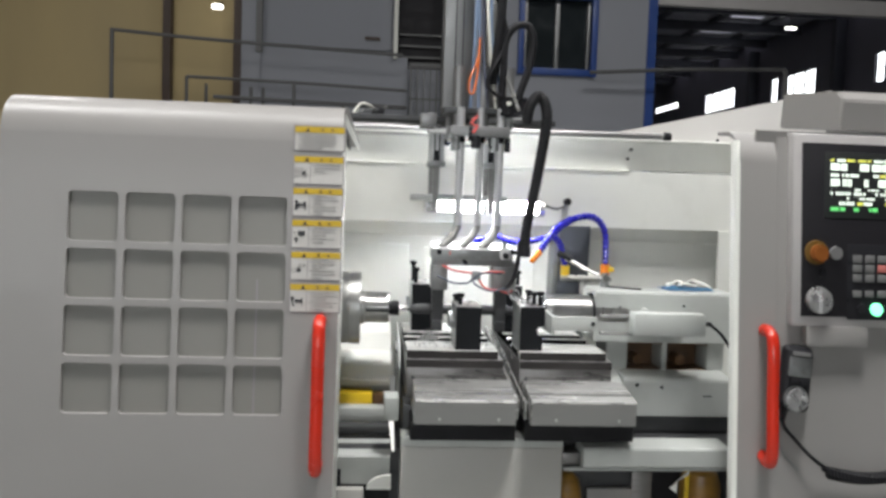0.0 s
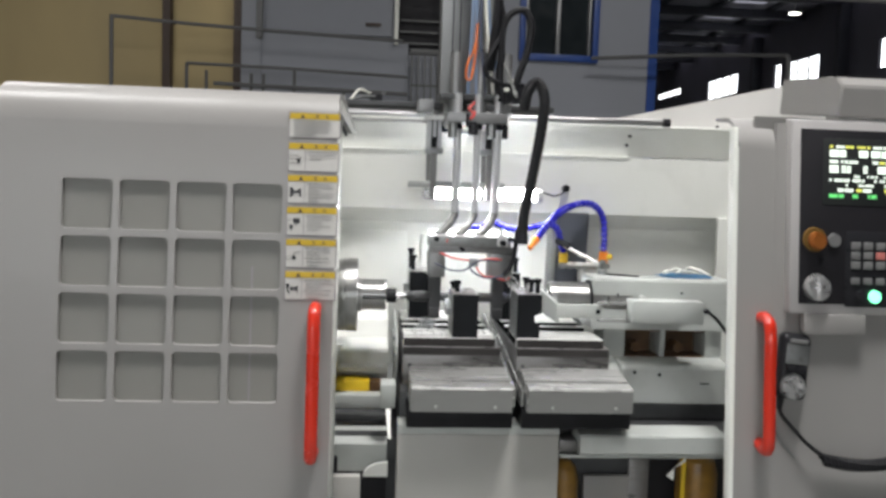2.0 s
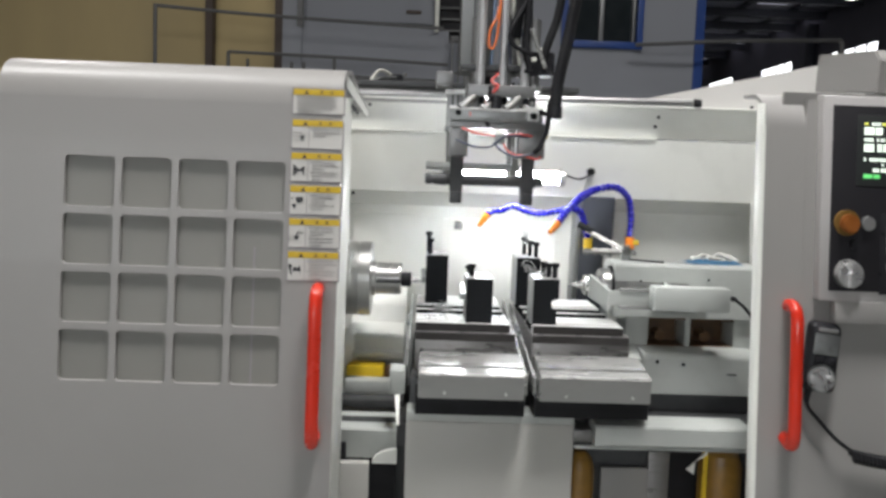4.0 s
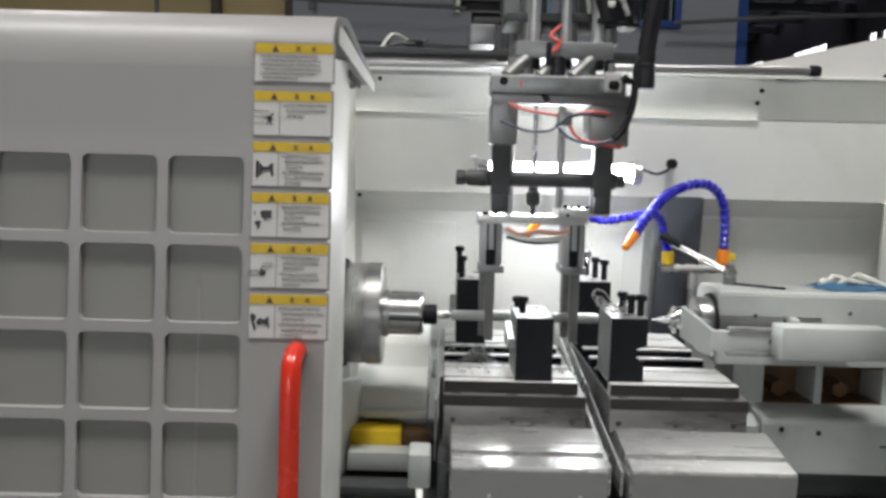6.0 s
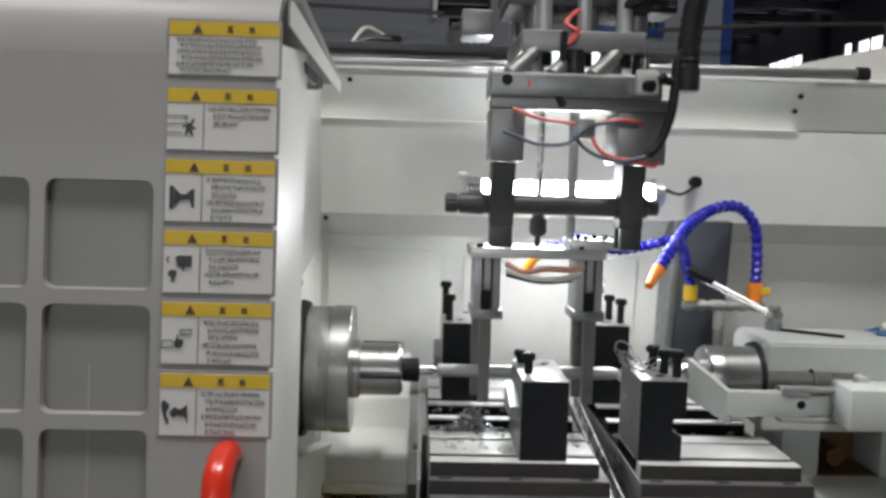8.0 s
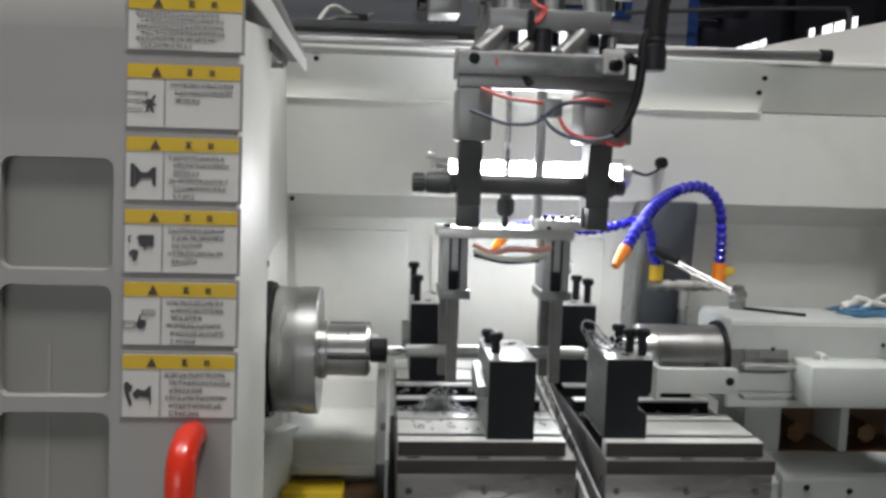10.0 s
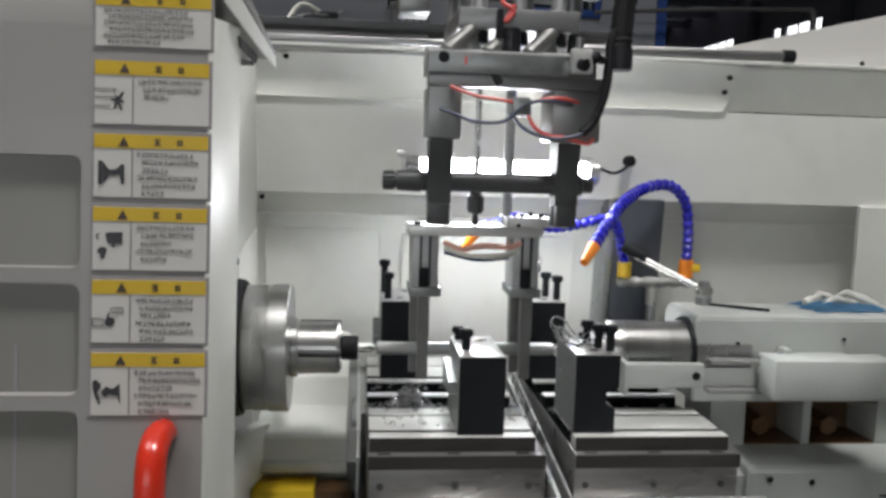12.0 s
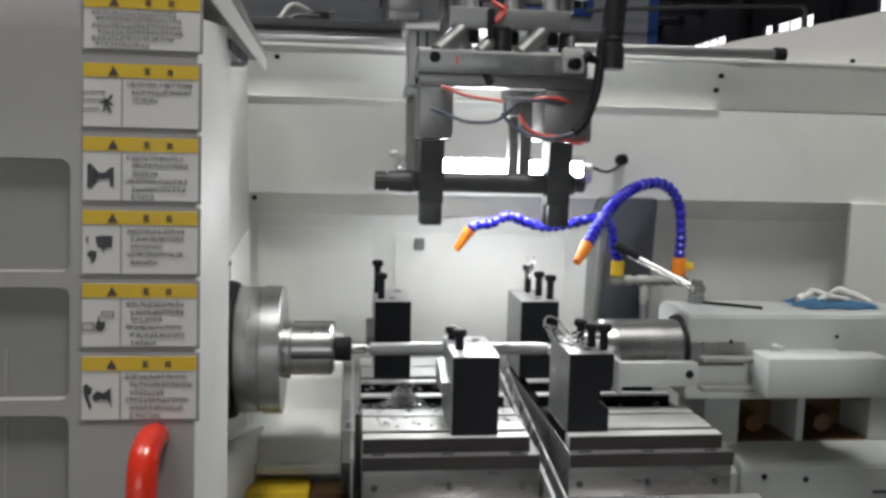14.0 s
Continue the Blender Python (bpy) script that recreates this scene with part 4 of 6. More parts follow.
# ---- inside the machine ----
def bed():
    b = thing("lathe_bed", (0.8, 2.5, 0.1), "dark oily cast-iron lathe bed on a pale base", "lathe bed")
    part("front_way", prism([(2.16, 0.60), (2.16, 0.664), (2.18, 0.672), (2.34, 0.672), (2.34, 0.60)], 0.09, 1.78), DARK_STEEL, b, "dark ground bed way")
    part("rear_way", prism([(2.68, 0.60), (2.68, 0.672), (2.86, 0.672), (2.86, 0.60)], 0.09, 1.78), DARK_STEEL, b, "dark ground bed way")
    part("body", box(0.09, 1.78, 2.18, 2.84, 0.42, 0.60, 0.006), DARK_STEEL, b)
    part("base", box(0.09, 1.78, 2.3, 2.8, 0.0, 0.42, 0.006), CAST_PAINT, b, "pale painted machine base")
    part("tail_way", box(1.0, 1.78, 2.345, 2.60, 0.6725, 0.7295, 0.003), DARK_STEEL, b, "dark ground way under the tailstock")
    part("chip_slope", prism([(2.34, 0.60), (2.34, 0.62), (2.66, 0.66), (2.66, 0.60)], 0.09, 1.78), DARK_STEEL, b)
    # front skirt with its bright upper edge
    part("skirt", prism([(2.0, 0.672), (2.0, 0.719), (2.004, 0.724), (2.10, 0.727), (2.10, 0.66), (2.01, 0.662)], 0.862, 1.30), CAST_PAINT, b, "pale front skirt")
    part("skirt_end", box(0.808, 0.861, 2.03, 2.1, 0.664, 0.7, 0.003), SADDLE_STEEL, b)
    part("skirt_lip", box(0.808, 1.30, 2.006, 2.03, 0.656, 0.6615, 0.001), CAST_PAINT, b)
    part("low_panel", box(0.917, 1.06, 2.15, 2.17, 0.1, 0.551, 0.004), DIM_WHITE_PAINT, b, "pale lower panel")
    part("low_panel", box(1.0605, 1.125, 2.16, 2.175, 0.1, 0.64, 0.004), SADDLE_STEEL, b, "grey lower panel")
    # black sheet in place of the shade between the lower panels
    part("low_panel", box(1.126, 1.30, 2.165, 2.17, 0.1, 0.66, 0.0), BLACK_RUBBER, b, "black sheet for a shaded gap in the base")
    part("splash_corner", sheet([(1.128, 2.02, 0.60), (1.185, 2.02, 0.654), (1.185, 2.02, 0.642), (1.152, 2.02, 0.622), (1.150, 2.02, 0.585)], 0.004), INNER_PAINT, b)
    part("screw_bar", rod((0.85, 2.13, 0.68), (1.76, 2.13, 0.68), 0.012, seg=16), SIDE_STEEL, b, "long feed screw")
    moved(b, 0.005, 0.043, -0.025)
    # the apron box under the tables
    a = thing("apron_box", (0.57, 2.12, 0.1), "off-white sheet-metal apron box under the cross slides", "apron")
    part("front", box(0.333, 0.807, 2.05, 2.14, 0.10, 0.718, 0.004), APRON_PAINT, a)
    part("top_band", box(0.333, 0.807, 2.052, 2.14, 0.7182, 0.745, 0.002), CAST_PAINT, a)
    moved(a, 0.009, 0.035, -0.033)
    # yellow pieces at the bed
    y = thing("yellow_guard", (0.2, 2.55, 0.66), "yellow painted way guard with an oily wiper", "guard")
    part("plate", box(0.136, 0.262, 2.52, 2.598, 0.668, 0.722, 0.006), YELLOW_PAINT, y)
    part("wiper", box(0.2625, 0.335, 2.53, 2.59, 0.668, 0.716, 0.004), OIL_BROWN, y, "oily brown wiper")
    part("lip", box(0.136, 0.31, 2.46, 2.5195, 0.640, 0.686, 0.003), CAST_PAINT, y)
    moved(y, -0.006, 0.014, 0.01)
    for x, y, r, top in ((0.843, 2.09, 0.042, 0.63), (1.255, 2.09, 0.062, 0.654)):
        t = thing("coolant_tank_tap", (x, y, 0.0), "yellow-brown painted standing pump body", "pump")
        part("barrel", upright_lathe(x, y, [(0.0, r * 0.95), (0.02, r), (top - 0.06, r), (top - 0.02, r * 0.8), (top, r * 0.35)]), PUMP_OCHRE, t)
        if r > 0.05:
            part("edge_strip", box(1.184, 1.197, 2.028, 2.04, 0.0, top, 0.002), YELLOW_PAINT, t, "bright yellow edge strip")
        moved(t, 0.008, 0.066, -0.039)
    return b


def upright_lathe(x, y, profile, seg=24):
    """A turned piece standing on end: profile of (height, radius)."""
    bm = lathe(profile, seg, y=0, z=0)
    bmesh.ops.transform(bm, matrix=pose(x, y, 0, 0, -90, 0), verts=bm.verts)
    return bm


def cross_slide(x0, x1, cx0, cx1, label):
    """A T-slotted cross slide with its stepped sheet cover, from cx0 to cx1, at the front."""
    c = thing("cross_slide", ((x0 + x1) / 2, 2.4, 0.648), label, "machine table", group="cross slides")
    top = 0.933
    # top in strips between the T-slots
    part("edge_strip", box(x0, x1, 2.272, 2.298, 0.9075, top, 0.001), TABLE_STEEL, c)
    for a, b in ((2.314, 2.384), (2.396, 2.431), (2.514, 2.535), (2.612, 2.637), (2.660, 2.737), (2.747, 2.82)):
        part("table_strip", box(x0, x1, a, b, top - 0.004, top, 0.001), TABLE_STEEL, c, "ground steel table strip between T-slots")
        # strip sides coloured black, as the slots lie in shade
        part("strip_web", box(x0 + 0.001, x1 - 0.001, a, b, 0.91, top - 0.0042, 0.0), SLOT_SHADE, c, "web under the strip, black for the slot's shade")
    part("edge_face", box(x0 + 0.0005, x1 - 0.0005, 2.2705, 2.2719, 0.9075, top - 0.0015, 0.0), FACE_DARK, c, "thin dark sheet on the edge's front")
    part("slot_floor", box(x0, x1, 2.2982, 2.82, 0.9072, 0.9098, 0.0), SLOT_SHADE, c, "oily T-slot floor, blackened for its shade")
    led = part("ledge", box(x0 - 0.002, x1 + 0.016, 2.2565, 2.82, 0.882, 0.907, 0.001), SADDLE_STEEL, c, "steel ledge with oblong holes")
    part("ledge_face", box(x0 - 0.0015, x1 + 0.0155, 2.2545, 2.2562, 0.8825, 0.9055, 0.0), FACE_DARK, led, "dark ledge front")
    for i in range(3):
        x = x0 + 0.026 + i * (x1 - x0 - 0.05) / 2.0
        part("hole", box(x - 0.011, x + 0.011, 2.2595, 2.2665, 0.9072, 0.9076, 0.0), BLACK_OXIDE, led)
    part("saddle", box(x0, x1 + 0.02, 2.268, 2.82, 0.786, 0.8818, 0.003), SADDLE_STEEL, c, "smeared grey steel saddle")
    part("saddle_foot", box(x0 - 0.01, x1 + 0.02, 2.18, 2.86, 0.649, 0.7858, 0.003), DARK_STEEL, c)
    for i in range(3):
        x = x0 + 0.02 + i * (x1 - x0 - 0.03) / 2
        screw("bolt", (x, 2.268, 0.848), 0.006, c, DARK_STEEL)
    # front cover: slope, two flat steps, upright front
    cov = part("front_cover", prism([(2.019, 0.770), (2.016, 0.836), (2.019, 0.840), (2.061, 0.8465), (2.065, 0.840), (2.077, 0.841), (2.078, 0.850), (2.175, 0.865), (2.267, 0.824),
                                     (2.267, 0.786), (2.212, 0.789)], cx0, cx1), COVER_STEEL, c, "folded grey steel front cover")
    # thin added sheet: the cover's front shade as a darker colour
    part("shaded_front", prism([(2.0166, 0.772), (2.0136, 0.8345), (2.0155, 0.8345), (2.0185, 0.772)], cx0 + 0.0005, cx1 - 0.0005), SHADED_FRONT, cov, "mid-grey sheet for the shaded cover front")
    part("cover_side", prism([(2.02, 0.772), (2.02, 0.825), (2.26, 0.82), (2.26, 0.787)], cx0 - 0.0025, cx0 - 0.0002), COVER_STEEL, cov)
    for x in (cx0 + 0.07, cx1 - 0.05):
        screw("screw", (x, 2.0152, 0.787), 0.004, cov, BRIGHT_PLATE)
    part("under_cover", box(cx0 - 0.008, cx1 + 0.008, 2.06, 2.178, 0.7125, 0.769, 0.002), BLACK_RUBBER, c)
    return c


def tool_block(x, y, w, d, z1, notch, label, clamp_left, bolts):
    """A tall clamp block on the table with its bolts: black front, top lightened for its reflection."""
    t = thing("tool_block", (x + w / 2, y + d / 2, 0.9335), label, "tool block", group="tool blocks on the cross slides")
    z0 = 0.9335
    if notch:
        out = [(x, z0), (x + w * 0.93, z0), (x + w * 0.93, z0 + 0.042), (x + w * 0.72, z0 + 0.052), (x + w * 0.72, z0 + 0.072), (x + w, z0 + 0.080), (x + w, z1), (x, z1)]
    else:
        out = [(x, z0), (x + w, z0), (x + w, z1), (x, z1)]
    bm = bmesh.new()
    a = [bm.verts.new((px, y + 0.002, pz)) for px, pz in out]
    b = [bm.verts.new((px, y + d, pz - (0.0022 if pz == z1 else 0))) for px, pz in out]
    for v, (px, pz) in zip(a, out):
        if pz == z1:
            v.co.z -= 0.0022
    n = len(out)
    bm.faces.new(a)
    bm.faces.new(list(reversed(b)))
    for k in range(n):
        bm.faces.new((a[k], b[k], b[(k + 1) % n], a[(k + 1) % n]))
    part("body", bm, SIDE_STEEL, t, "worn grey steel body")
    bm = bmesh.new()
    f = [bm.verts.new((px, y, pz - (0.0022 if pz == z1 else 0))) for px, pz in out]
    g = [bm.verts.new((px, y + 0.0019, pz - (0.0022 if pz == z1 else 0))) for px, pz in out]
    bm.faces.new(f)
    bm.faces.new(list(reversed(g)))
    for k in range(n):
        bm.faces.new((f[k], g[k], g[(k + 1) % n], f[(k + 1) % n]))
    part("front_face", bm, BLACK_OXIDE, t, "black front face")
    # lighter cap that paints the bright reflection on the block's top
    part("top_face", box(x + 0.0005, x + w - 0.0005, y + 0.0005, y + d - 0.0005, z1 - 0.002, z1, 0.0006), TOP_SHEEN, t, "worn steel top, lightened for its reflection")
    for bx_, by_, h in bolts:
        s = part("bolt", rod((x + bx_, y + by_, z1), (x + bx_, y + by_, z1 + h - 0.013), 0.0075, seg=14), BLACK_OXIDE, t, "black clamp bolt")
        part("bolt_head", rod((x + bx_, y + by_, z1 + h - 0.013), (x + bx_, y + by_, z1 + h), 0.0125, seg=14, cap=0.002), BLACK_OXIDE, s)
    for hx, hy in ((0.5, 0.22), (0.72, 0.8)):
        part("hole", rod((x + w * hx, y + d * hy, z1 + 0.0002), (x + w * hx, y + d * hy, z1 + 0.0006), 0.008, seg=16), BLACK_OXIDE, t)
    if clamp_left:
        part("clamp", prism([(y + 0.02, 1.0), (y + 0.02, 1.02), (y + 0.12, 1.04), (y + 0.12, 0.99)], x - 0.016, x - 0.0005), SIDE_STEEL, t, "steel clamp jaw")
    return t


def chuck():
    c = thing("chuck", (0.17, AX_Y, AX_Z), "turned steel spindle chuck with dark back plate", "chuck")
    part("back_plate", lathe([(0.095, 0.10), (0.097, 0.129), (0.112, 0.131), (0.122, 0.128)], 48), BLACK_OXIDE, c, "black back plate")
    part("body", lathe([(0.1225, 0.116), (0.128, 0.1195), (0.168, 0.1195), (0.1695, 0.117), (0.1715, 0.117), (0.173, 0.1215), (0.2075, 0.1215), (0.209, 0.1195), (0.209, 0.06)], 64), TURNED_STEEL, c)
    n = part("nose", lathe([(0.2092, 0.056), (0.222, 0.056), (0.224, 0.050), (0.298, 0.050), (0.303, 0.046), (0.303, 0.02)], 48), TURNED_STEEL, c, "turned steel collet nose")
    for k in range(3):
        a = radians(60 + 120 * k)
        yy, zz = AX_Y + 0.049 * math.cos(a), AX_Z + 0.049 * math.sin(a)
        part("jaw", rod((0.226, yy, zz), (0.3045, yy, zz), 0.0075, seg=12), DARK_STEEL, n)
    part("nut", lathe([(0.3035, 0.018), (0.306, 0.0235), (0.334, 0.0245), (0.338, 0.021), (0.338, 0.012)], 12), BLACK_RUBBER, c, "black knurled nut")
    part("centre", lathe([(0.3385, 0.010), (0.362, 0.0095), (0.372, 0.004)], 20), GROUND_STEEL, c, "pointed steel centre")
    return c


def raw_bar():
    return solid_turned("raw_shaft", [(0.3725, 0.010), (0.374, 0.0125), (0.715, 0.0125), (0.7165, 0.011), (0.722, 0.011), (0.724, 0.009)], BLANK_STEEL,
                        "plain bright steel shaft blank in the lathe", "shaft")


def solid_turned(name, profile, material, label, category):
    t = thing(name, ((profile[0][0] + profile[-1][0]) / 2, AX_Y, AX_Z), label, category)
    part("body", lathe(profile, 32), material, t)
    return t


def finished_shaft():
    t = thing("finished_shaft", (0.55, AX_Y, AX_Z), "dark turned steel shaft with stepped splined ends", "shaft")
    part("body", lathe([(0.372, 0.011), (0.373, 0.0145), (0.392, 0.0145), (0.393, 0.0125), (0.395, 0.0125), (0.396, 0.0165), (0.435, 0.0185), (0.436, 0.0165), (0.655, 0.0165), (0.657, 0.0205), (0.69, 0.0205),
                        (0.692, 0.018), (0.706, 0.018), (0.708, 0.0135), (0.724, 0.0135), (0.726, 0.011)], 36), DARK_STEEL, t)
    bm = bmesh.new()
    for k in range(18):
        a = 2 * math.pi * k / 18
        yy, zz = AX_Y + 0.0205 * math.cos(a), AX_Z + 0.0205 * math.sin(a)
        rod((0.66, yy, zz), (0.688, yy, zz), 0.0018, bm=bm, seg=6)
    part("spline", bm, DARK_STEEL, t, "cut spline teeth")
    bm = bmesh.new()
    for k in range(14):
        a = 2 * math.pi * k / 14
        yy, zz = AX_Y + 0.0145 * math.cos(a), AX_Z + 0.0145 * math.sin(a)
        rod((0.374, yy, zz), (0.391, yy, zz), 0.0016, bm=bm, seg=6)
    part("spline", bm, DARK_STEEL, t, "cut spline teeth")
    return t


def tailstock():
    t = thing("tailstock", (1.25, 2.52, 0.672), "pale grey-green painted tailstock with sliding quill", "tailstock")
    x0, x1 = 0.994, 1.48
    # upper casting, its end bored for the quill
    part("housing", prism([(2.462, 0.927), (2.462, 1.094), (2.468, 1.100), (2.61, 1.100), (2.63, 1.085), (2.63, 0.927)], x0, x1, r=0.003), CAST_PAINT, t)
    part("bore_ring", lathe([(0.9865, 0.0595), (0.9868, 0.066), (0.9935, 0.068)], 40), BLACK_OXIDE, t, "dark bore ring")
    # base: the upper body with its two pockets, and the foot that stands out below
    yb = 2.485
    part("foot", prism([(2.382, 0.695), (2.382, 0.815), (2.39, 0.823), (yb - 0.002, 0.831), (2.66, 0.831), (2.66, 0.695)], 1.082, 1.45, r=0.003), CAST_PAINT, t)
    part("foot_slope", prism([(2.40, 0.697), (2.40, 0.80), (yb - 0.002, 0.829), (2.62, 0.829), (2.62, 0.697)], 1.04, 1.0815), CAST_PAINT, t)
    part("pier", box(1.045, 1.120, yb, 2.62, 0.8312, 0.9268, 0.004), CAST_PAINT, t)
    part("pier", box(1.2415, 1.259, yb, 2.6, 0.8312, 0.9268, 0.002), CAST_PAINT, t)
    part("pier", box(1.401, 1.46, yb, 2.62, 0.8312, 0.9268, 0.004), CAST_PAINT, t)
    for a, b in ((1.1205, 1.241), (1.2595, 1.4005)):
        part("pocket_roof", box(a, b, yb + 0.002, yb + 0.0998, 0.917, 0.9265, 0.0), CAVITY, t)
        pk = part("pocket", box(a, b, yb + 0.10, yb + 0.11, 0.8315, 0.926, 0.0), CAVITY, t, "dark oily pocket")
        part("pocket_floor", box(a, b, yb + 0.002, yb + 0.0998, 0.8315, 0.8335, 0.0), OIL_BROWN, pk)
        part("bolt_head", rod(((a + b) / 2 - 0.01, yb + 0.0995, 0.858), ((a + b) / 2 - 0.01, yb + 0.035, 0.858), 0.02, seg=6), OIL_BROWN, pk)
    for x, z in ((1.209, 0.793), (1.125, 0.80)):
        screw("screw", (x, 2.382, z), 0.006, t)
    part("plate", box(1.35, 1.38, 2.38, 2.3818, 0.762, 0.767, 0.0), DARK_STEEL, t)
    for x, z in ((1.08, 1.045), (1.30, 1.055)):
        screw("screw", (x, 2.462, z), 0.004, t)
    # the cylinder cover at the front
    cyl = part("cylinder_cover", box(1.089, 1.326, 2.326, 2.387, 0.971, 1.044, 0.003), CAST_PAINT, t, "pale sheet cover over the cylinder")
    part("mount", box(1.12, 1.30, 2.3875, 2.4615, 0.985, 1.03, 0.003), CAST_PAINT, cyl)
    part("cable_nut", rod((1.326, 2.335, 1.015), (1.34, 2.322, 1.015), 0.008, seg=12), BLACK_PLASTIC, cyl)
    part("cable", tube([(1.338, 2.324, 1.014), (1.37, 2.31, 0.985), (1.41, 2.30, 0.93), (1.47, 2.30, 0.87)], 0.005), BLACK_RUBBER, cyl, "thin black cable")
    # the sliding quill with its live centre and the arm that pushes it
    q = part("quill", lathe([(0.855, 0.03), (0.856, 0.055), (0.861, 0.058), (0.885, 0.058), (0.8855, 0.0565), (0.888, 0.0565), (0.8885, 0.058), (1.14, 0.058), (1.141, 0.03)], 48), TURNED_STEEL, t, "bright turned quill sleeve")
    part("live_centre", lathe([(0.757, 0.0015), (0.80, 0.013), (0.801, 0.020), (0.808, 0.020), (0.809, 0.034), (0.838, 0.036), (0.839, 0.030), (0.8548, 0.030)], 32), GROUND_STEEL, q, "dark ringed live centre")
    arm = part("arm", box(0.865, 1.02, 2.403, 2.4235, 0.971, 1.0175, 0.002), CAST_PAINT, q, "pale push arm beside the quill")
    part("arm_hole", rod((1.004, 2.4032, 0.995), (1.004, 2.4022, 0.995), 0.008, seg=16), BLACK_OXIDE, arm)
    for z in (0.9615, 1.018):
        part("arm_rail", box(1.0, 1.14, 2.398, 2.4245, z, z + 0.009, 0.0015), COVER_STEEL, t, "bright guide rail for the arm")
    part("rail_end", box(1.1405, 1.156, 2.394, 2.4247, 0.956, 1.05, 0.003), CAST_PAINT, t)
    part("arm_head", sheet([(0.866, 2.4035, 0.958), (0.866, 2.4035, 1.0175), (0.818, 2.485, 1.058), (0.818, 2.485, 0.985)], -0.012), CAST_PAINT, q, "white clamp plate on the quill")
    moved(t, 0.0, -0.005, 0.010)
    return t, q


def coolant():
    """Both segmented blue coolant hoses with their nozzles, valves and pipework."""
    def segments(hose, pts, r, steps=7):
        """Links of the hose, each flared at one end and snapped over the next; gives the end and its direction."""
        line = curve_points(pts, steps)
        acc, last, marks = 0.0, line[0], [line[0]]
        for p in line[1:]:
            acc += (p - last).length
            last = p
            if acc > 0.0165:
                marks.append(p)
                acc = 0.0
        for a, b in zip(marks, marks[1:]):
            d = (b - a)
            bm = rod(a - d * 0.12, a + d * 0.62, r * 0.80, r * 1.14, seg=14)
            rod(a + d * 0.60, a + d * 0.95, r * 1.14, r * 0.78, bm=bm, seg=14)
            part("segment", bm, BLUE_HOSE, hose)
        return marks[-1], (marks[-1] - marks[-2]).normalized()

    h = thing("coolant_hose", (1.17, 2.9, 1.1), "blue segmented coolant hose with orange nozzle", "hose", group="coolant hoses")
    end, way = segments(h, [(1.168, 2.9, 1.135), (1.168, 2.9, 1.2), (1.155, 2.895, 1.275), (1.105, 2.87, 1.318), (1.03, 2.82, 1.315), (0.95, 2.74, 1.285), (0.885, 2.66, 1.235), (0.845, 2.61, 1.195)], 0.0125)
    part("nozzle", rod(end, end + way * 0.058, 0.0145, 0.0085, seg=18, cap=0.001), ORANGE, h, "orange round nozzle")
    v = part("valve", rod((1.168, 2.9, 1.09), (1.168, 2.9, 1.135), 0.018, seg=14, cap=0.002), ORANGE, h, "orange ball valve")
    part("lever", box(1.175, 1.20, 2.885, 2.893, 1.105, 1.125, 0.002), YELLOW_VALVE, v)
    g = thing("coolant_hose", (1.0, 2.9, 1.1), "blue segmented coolant hose with orange nozzle", "hose", group="coolant hoses")
    end, way = segments(g, [(1.0, 2.9, 1.125), (0.985, 2.89, 1.165), (0.968, 2.87, 1.215), (0.93, 2.84, 1.238), (0.86, 2.815, 1.226), (0.80, 2.80, 1.217), (0.745, 2.79, 1.226), (0.70, 2.785, 1.243),
                             (0.66, 2.78, 1.224), (0.622, 2.775, 1.222), (0.604, 2.77, 1.2)], 0.0115)
    part("nozzle", rod(end, end + (way + Vector((-0.15, 0, -0.5))).normalized() * 0.056, 0.0135, 0.008, seg=18, cap=0.001), ORANGE, g, "orange round nozzle")
    part("valve", rod((1.0, 2.9, 1.09), (1.0, 2.9, 1.128), 0.017, seg=14, cap=0.002), YELLOW_VALVE, g, "yellow ball valve")
    p = thing("coolant_pipe", (1.07, 2.91, 0.7), "pale threaded coolant pipework on the back guard", "pipe")
    part("pipe", rod((0.985, 2.905, 1.078), (1.185, 2.905, 1.078), 0.010, seg=16), ZINC_PIPE, p)
    for x in (1.0, 1.03, 1.06, 1.075, 1.10, 1.13, 1.168):
        part("socket", rod((x - 0.008, 2.905, 1.078), (x + 0.008, 2.905, 1.078), 0.0135, seg=14, cap=0.001), ZINC_PIPE, p)
    part("riser", rod((1.075, 2.905, 0.63), (1.075, 2.905, 1.078), 0.012, seg=16), SIDE_STEEL, p)
    part("socket", rod((1.075, 2.905, 1.02), (1.075, 2.905, 1.065), 0.0145, seg=14, cap=0.002), ZINC_PIPE, p)
    moved(h, -0.02, -0.001, 0.031)
    moved(g, -0.011, -0.005, 0.03)
    moved(p, -0.011, -0.005, 0.03)
    # the dark column in front of the back guard
    c = thing("cable_column", (1.05, 2.93, 0.65), "dark grey upright sheet-metal duct on the back guard", "duct")
    part("body", box(0.985, 1.108, 2.915, 3.014, 0.66, 1.268, 0.003), DUCT_GREY, c)
    part("side", box(0.965, 0.9848, 2.913, 3.014, 0.66, 1.268, 0.002), SIDE_STEEL, c, "grey side strip")
    tilted(c, -0.02, 0.02, -0.002)
    # indicator holder on the tailstock
    m = thing("indicator_holder", (1.06, 2.55, 1.118), "steel rod on a bright clamp standing on the tailstock", "holder")
    part("clamp", upright_lathe(1.062, 2.575, [(1.1185, 0.017), (1.135, 0.017), (1.139, 0.012), (1.165, 0.012), (1.168, 0.008)]), SIDE_STEEL, m)
    part("knob", rod((1.062, 2.56, 1.148), (1.062, 2.595, 1.148), 0.014, seg=16, cap=0.003), GROUND_STEEL, m)
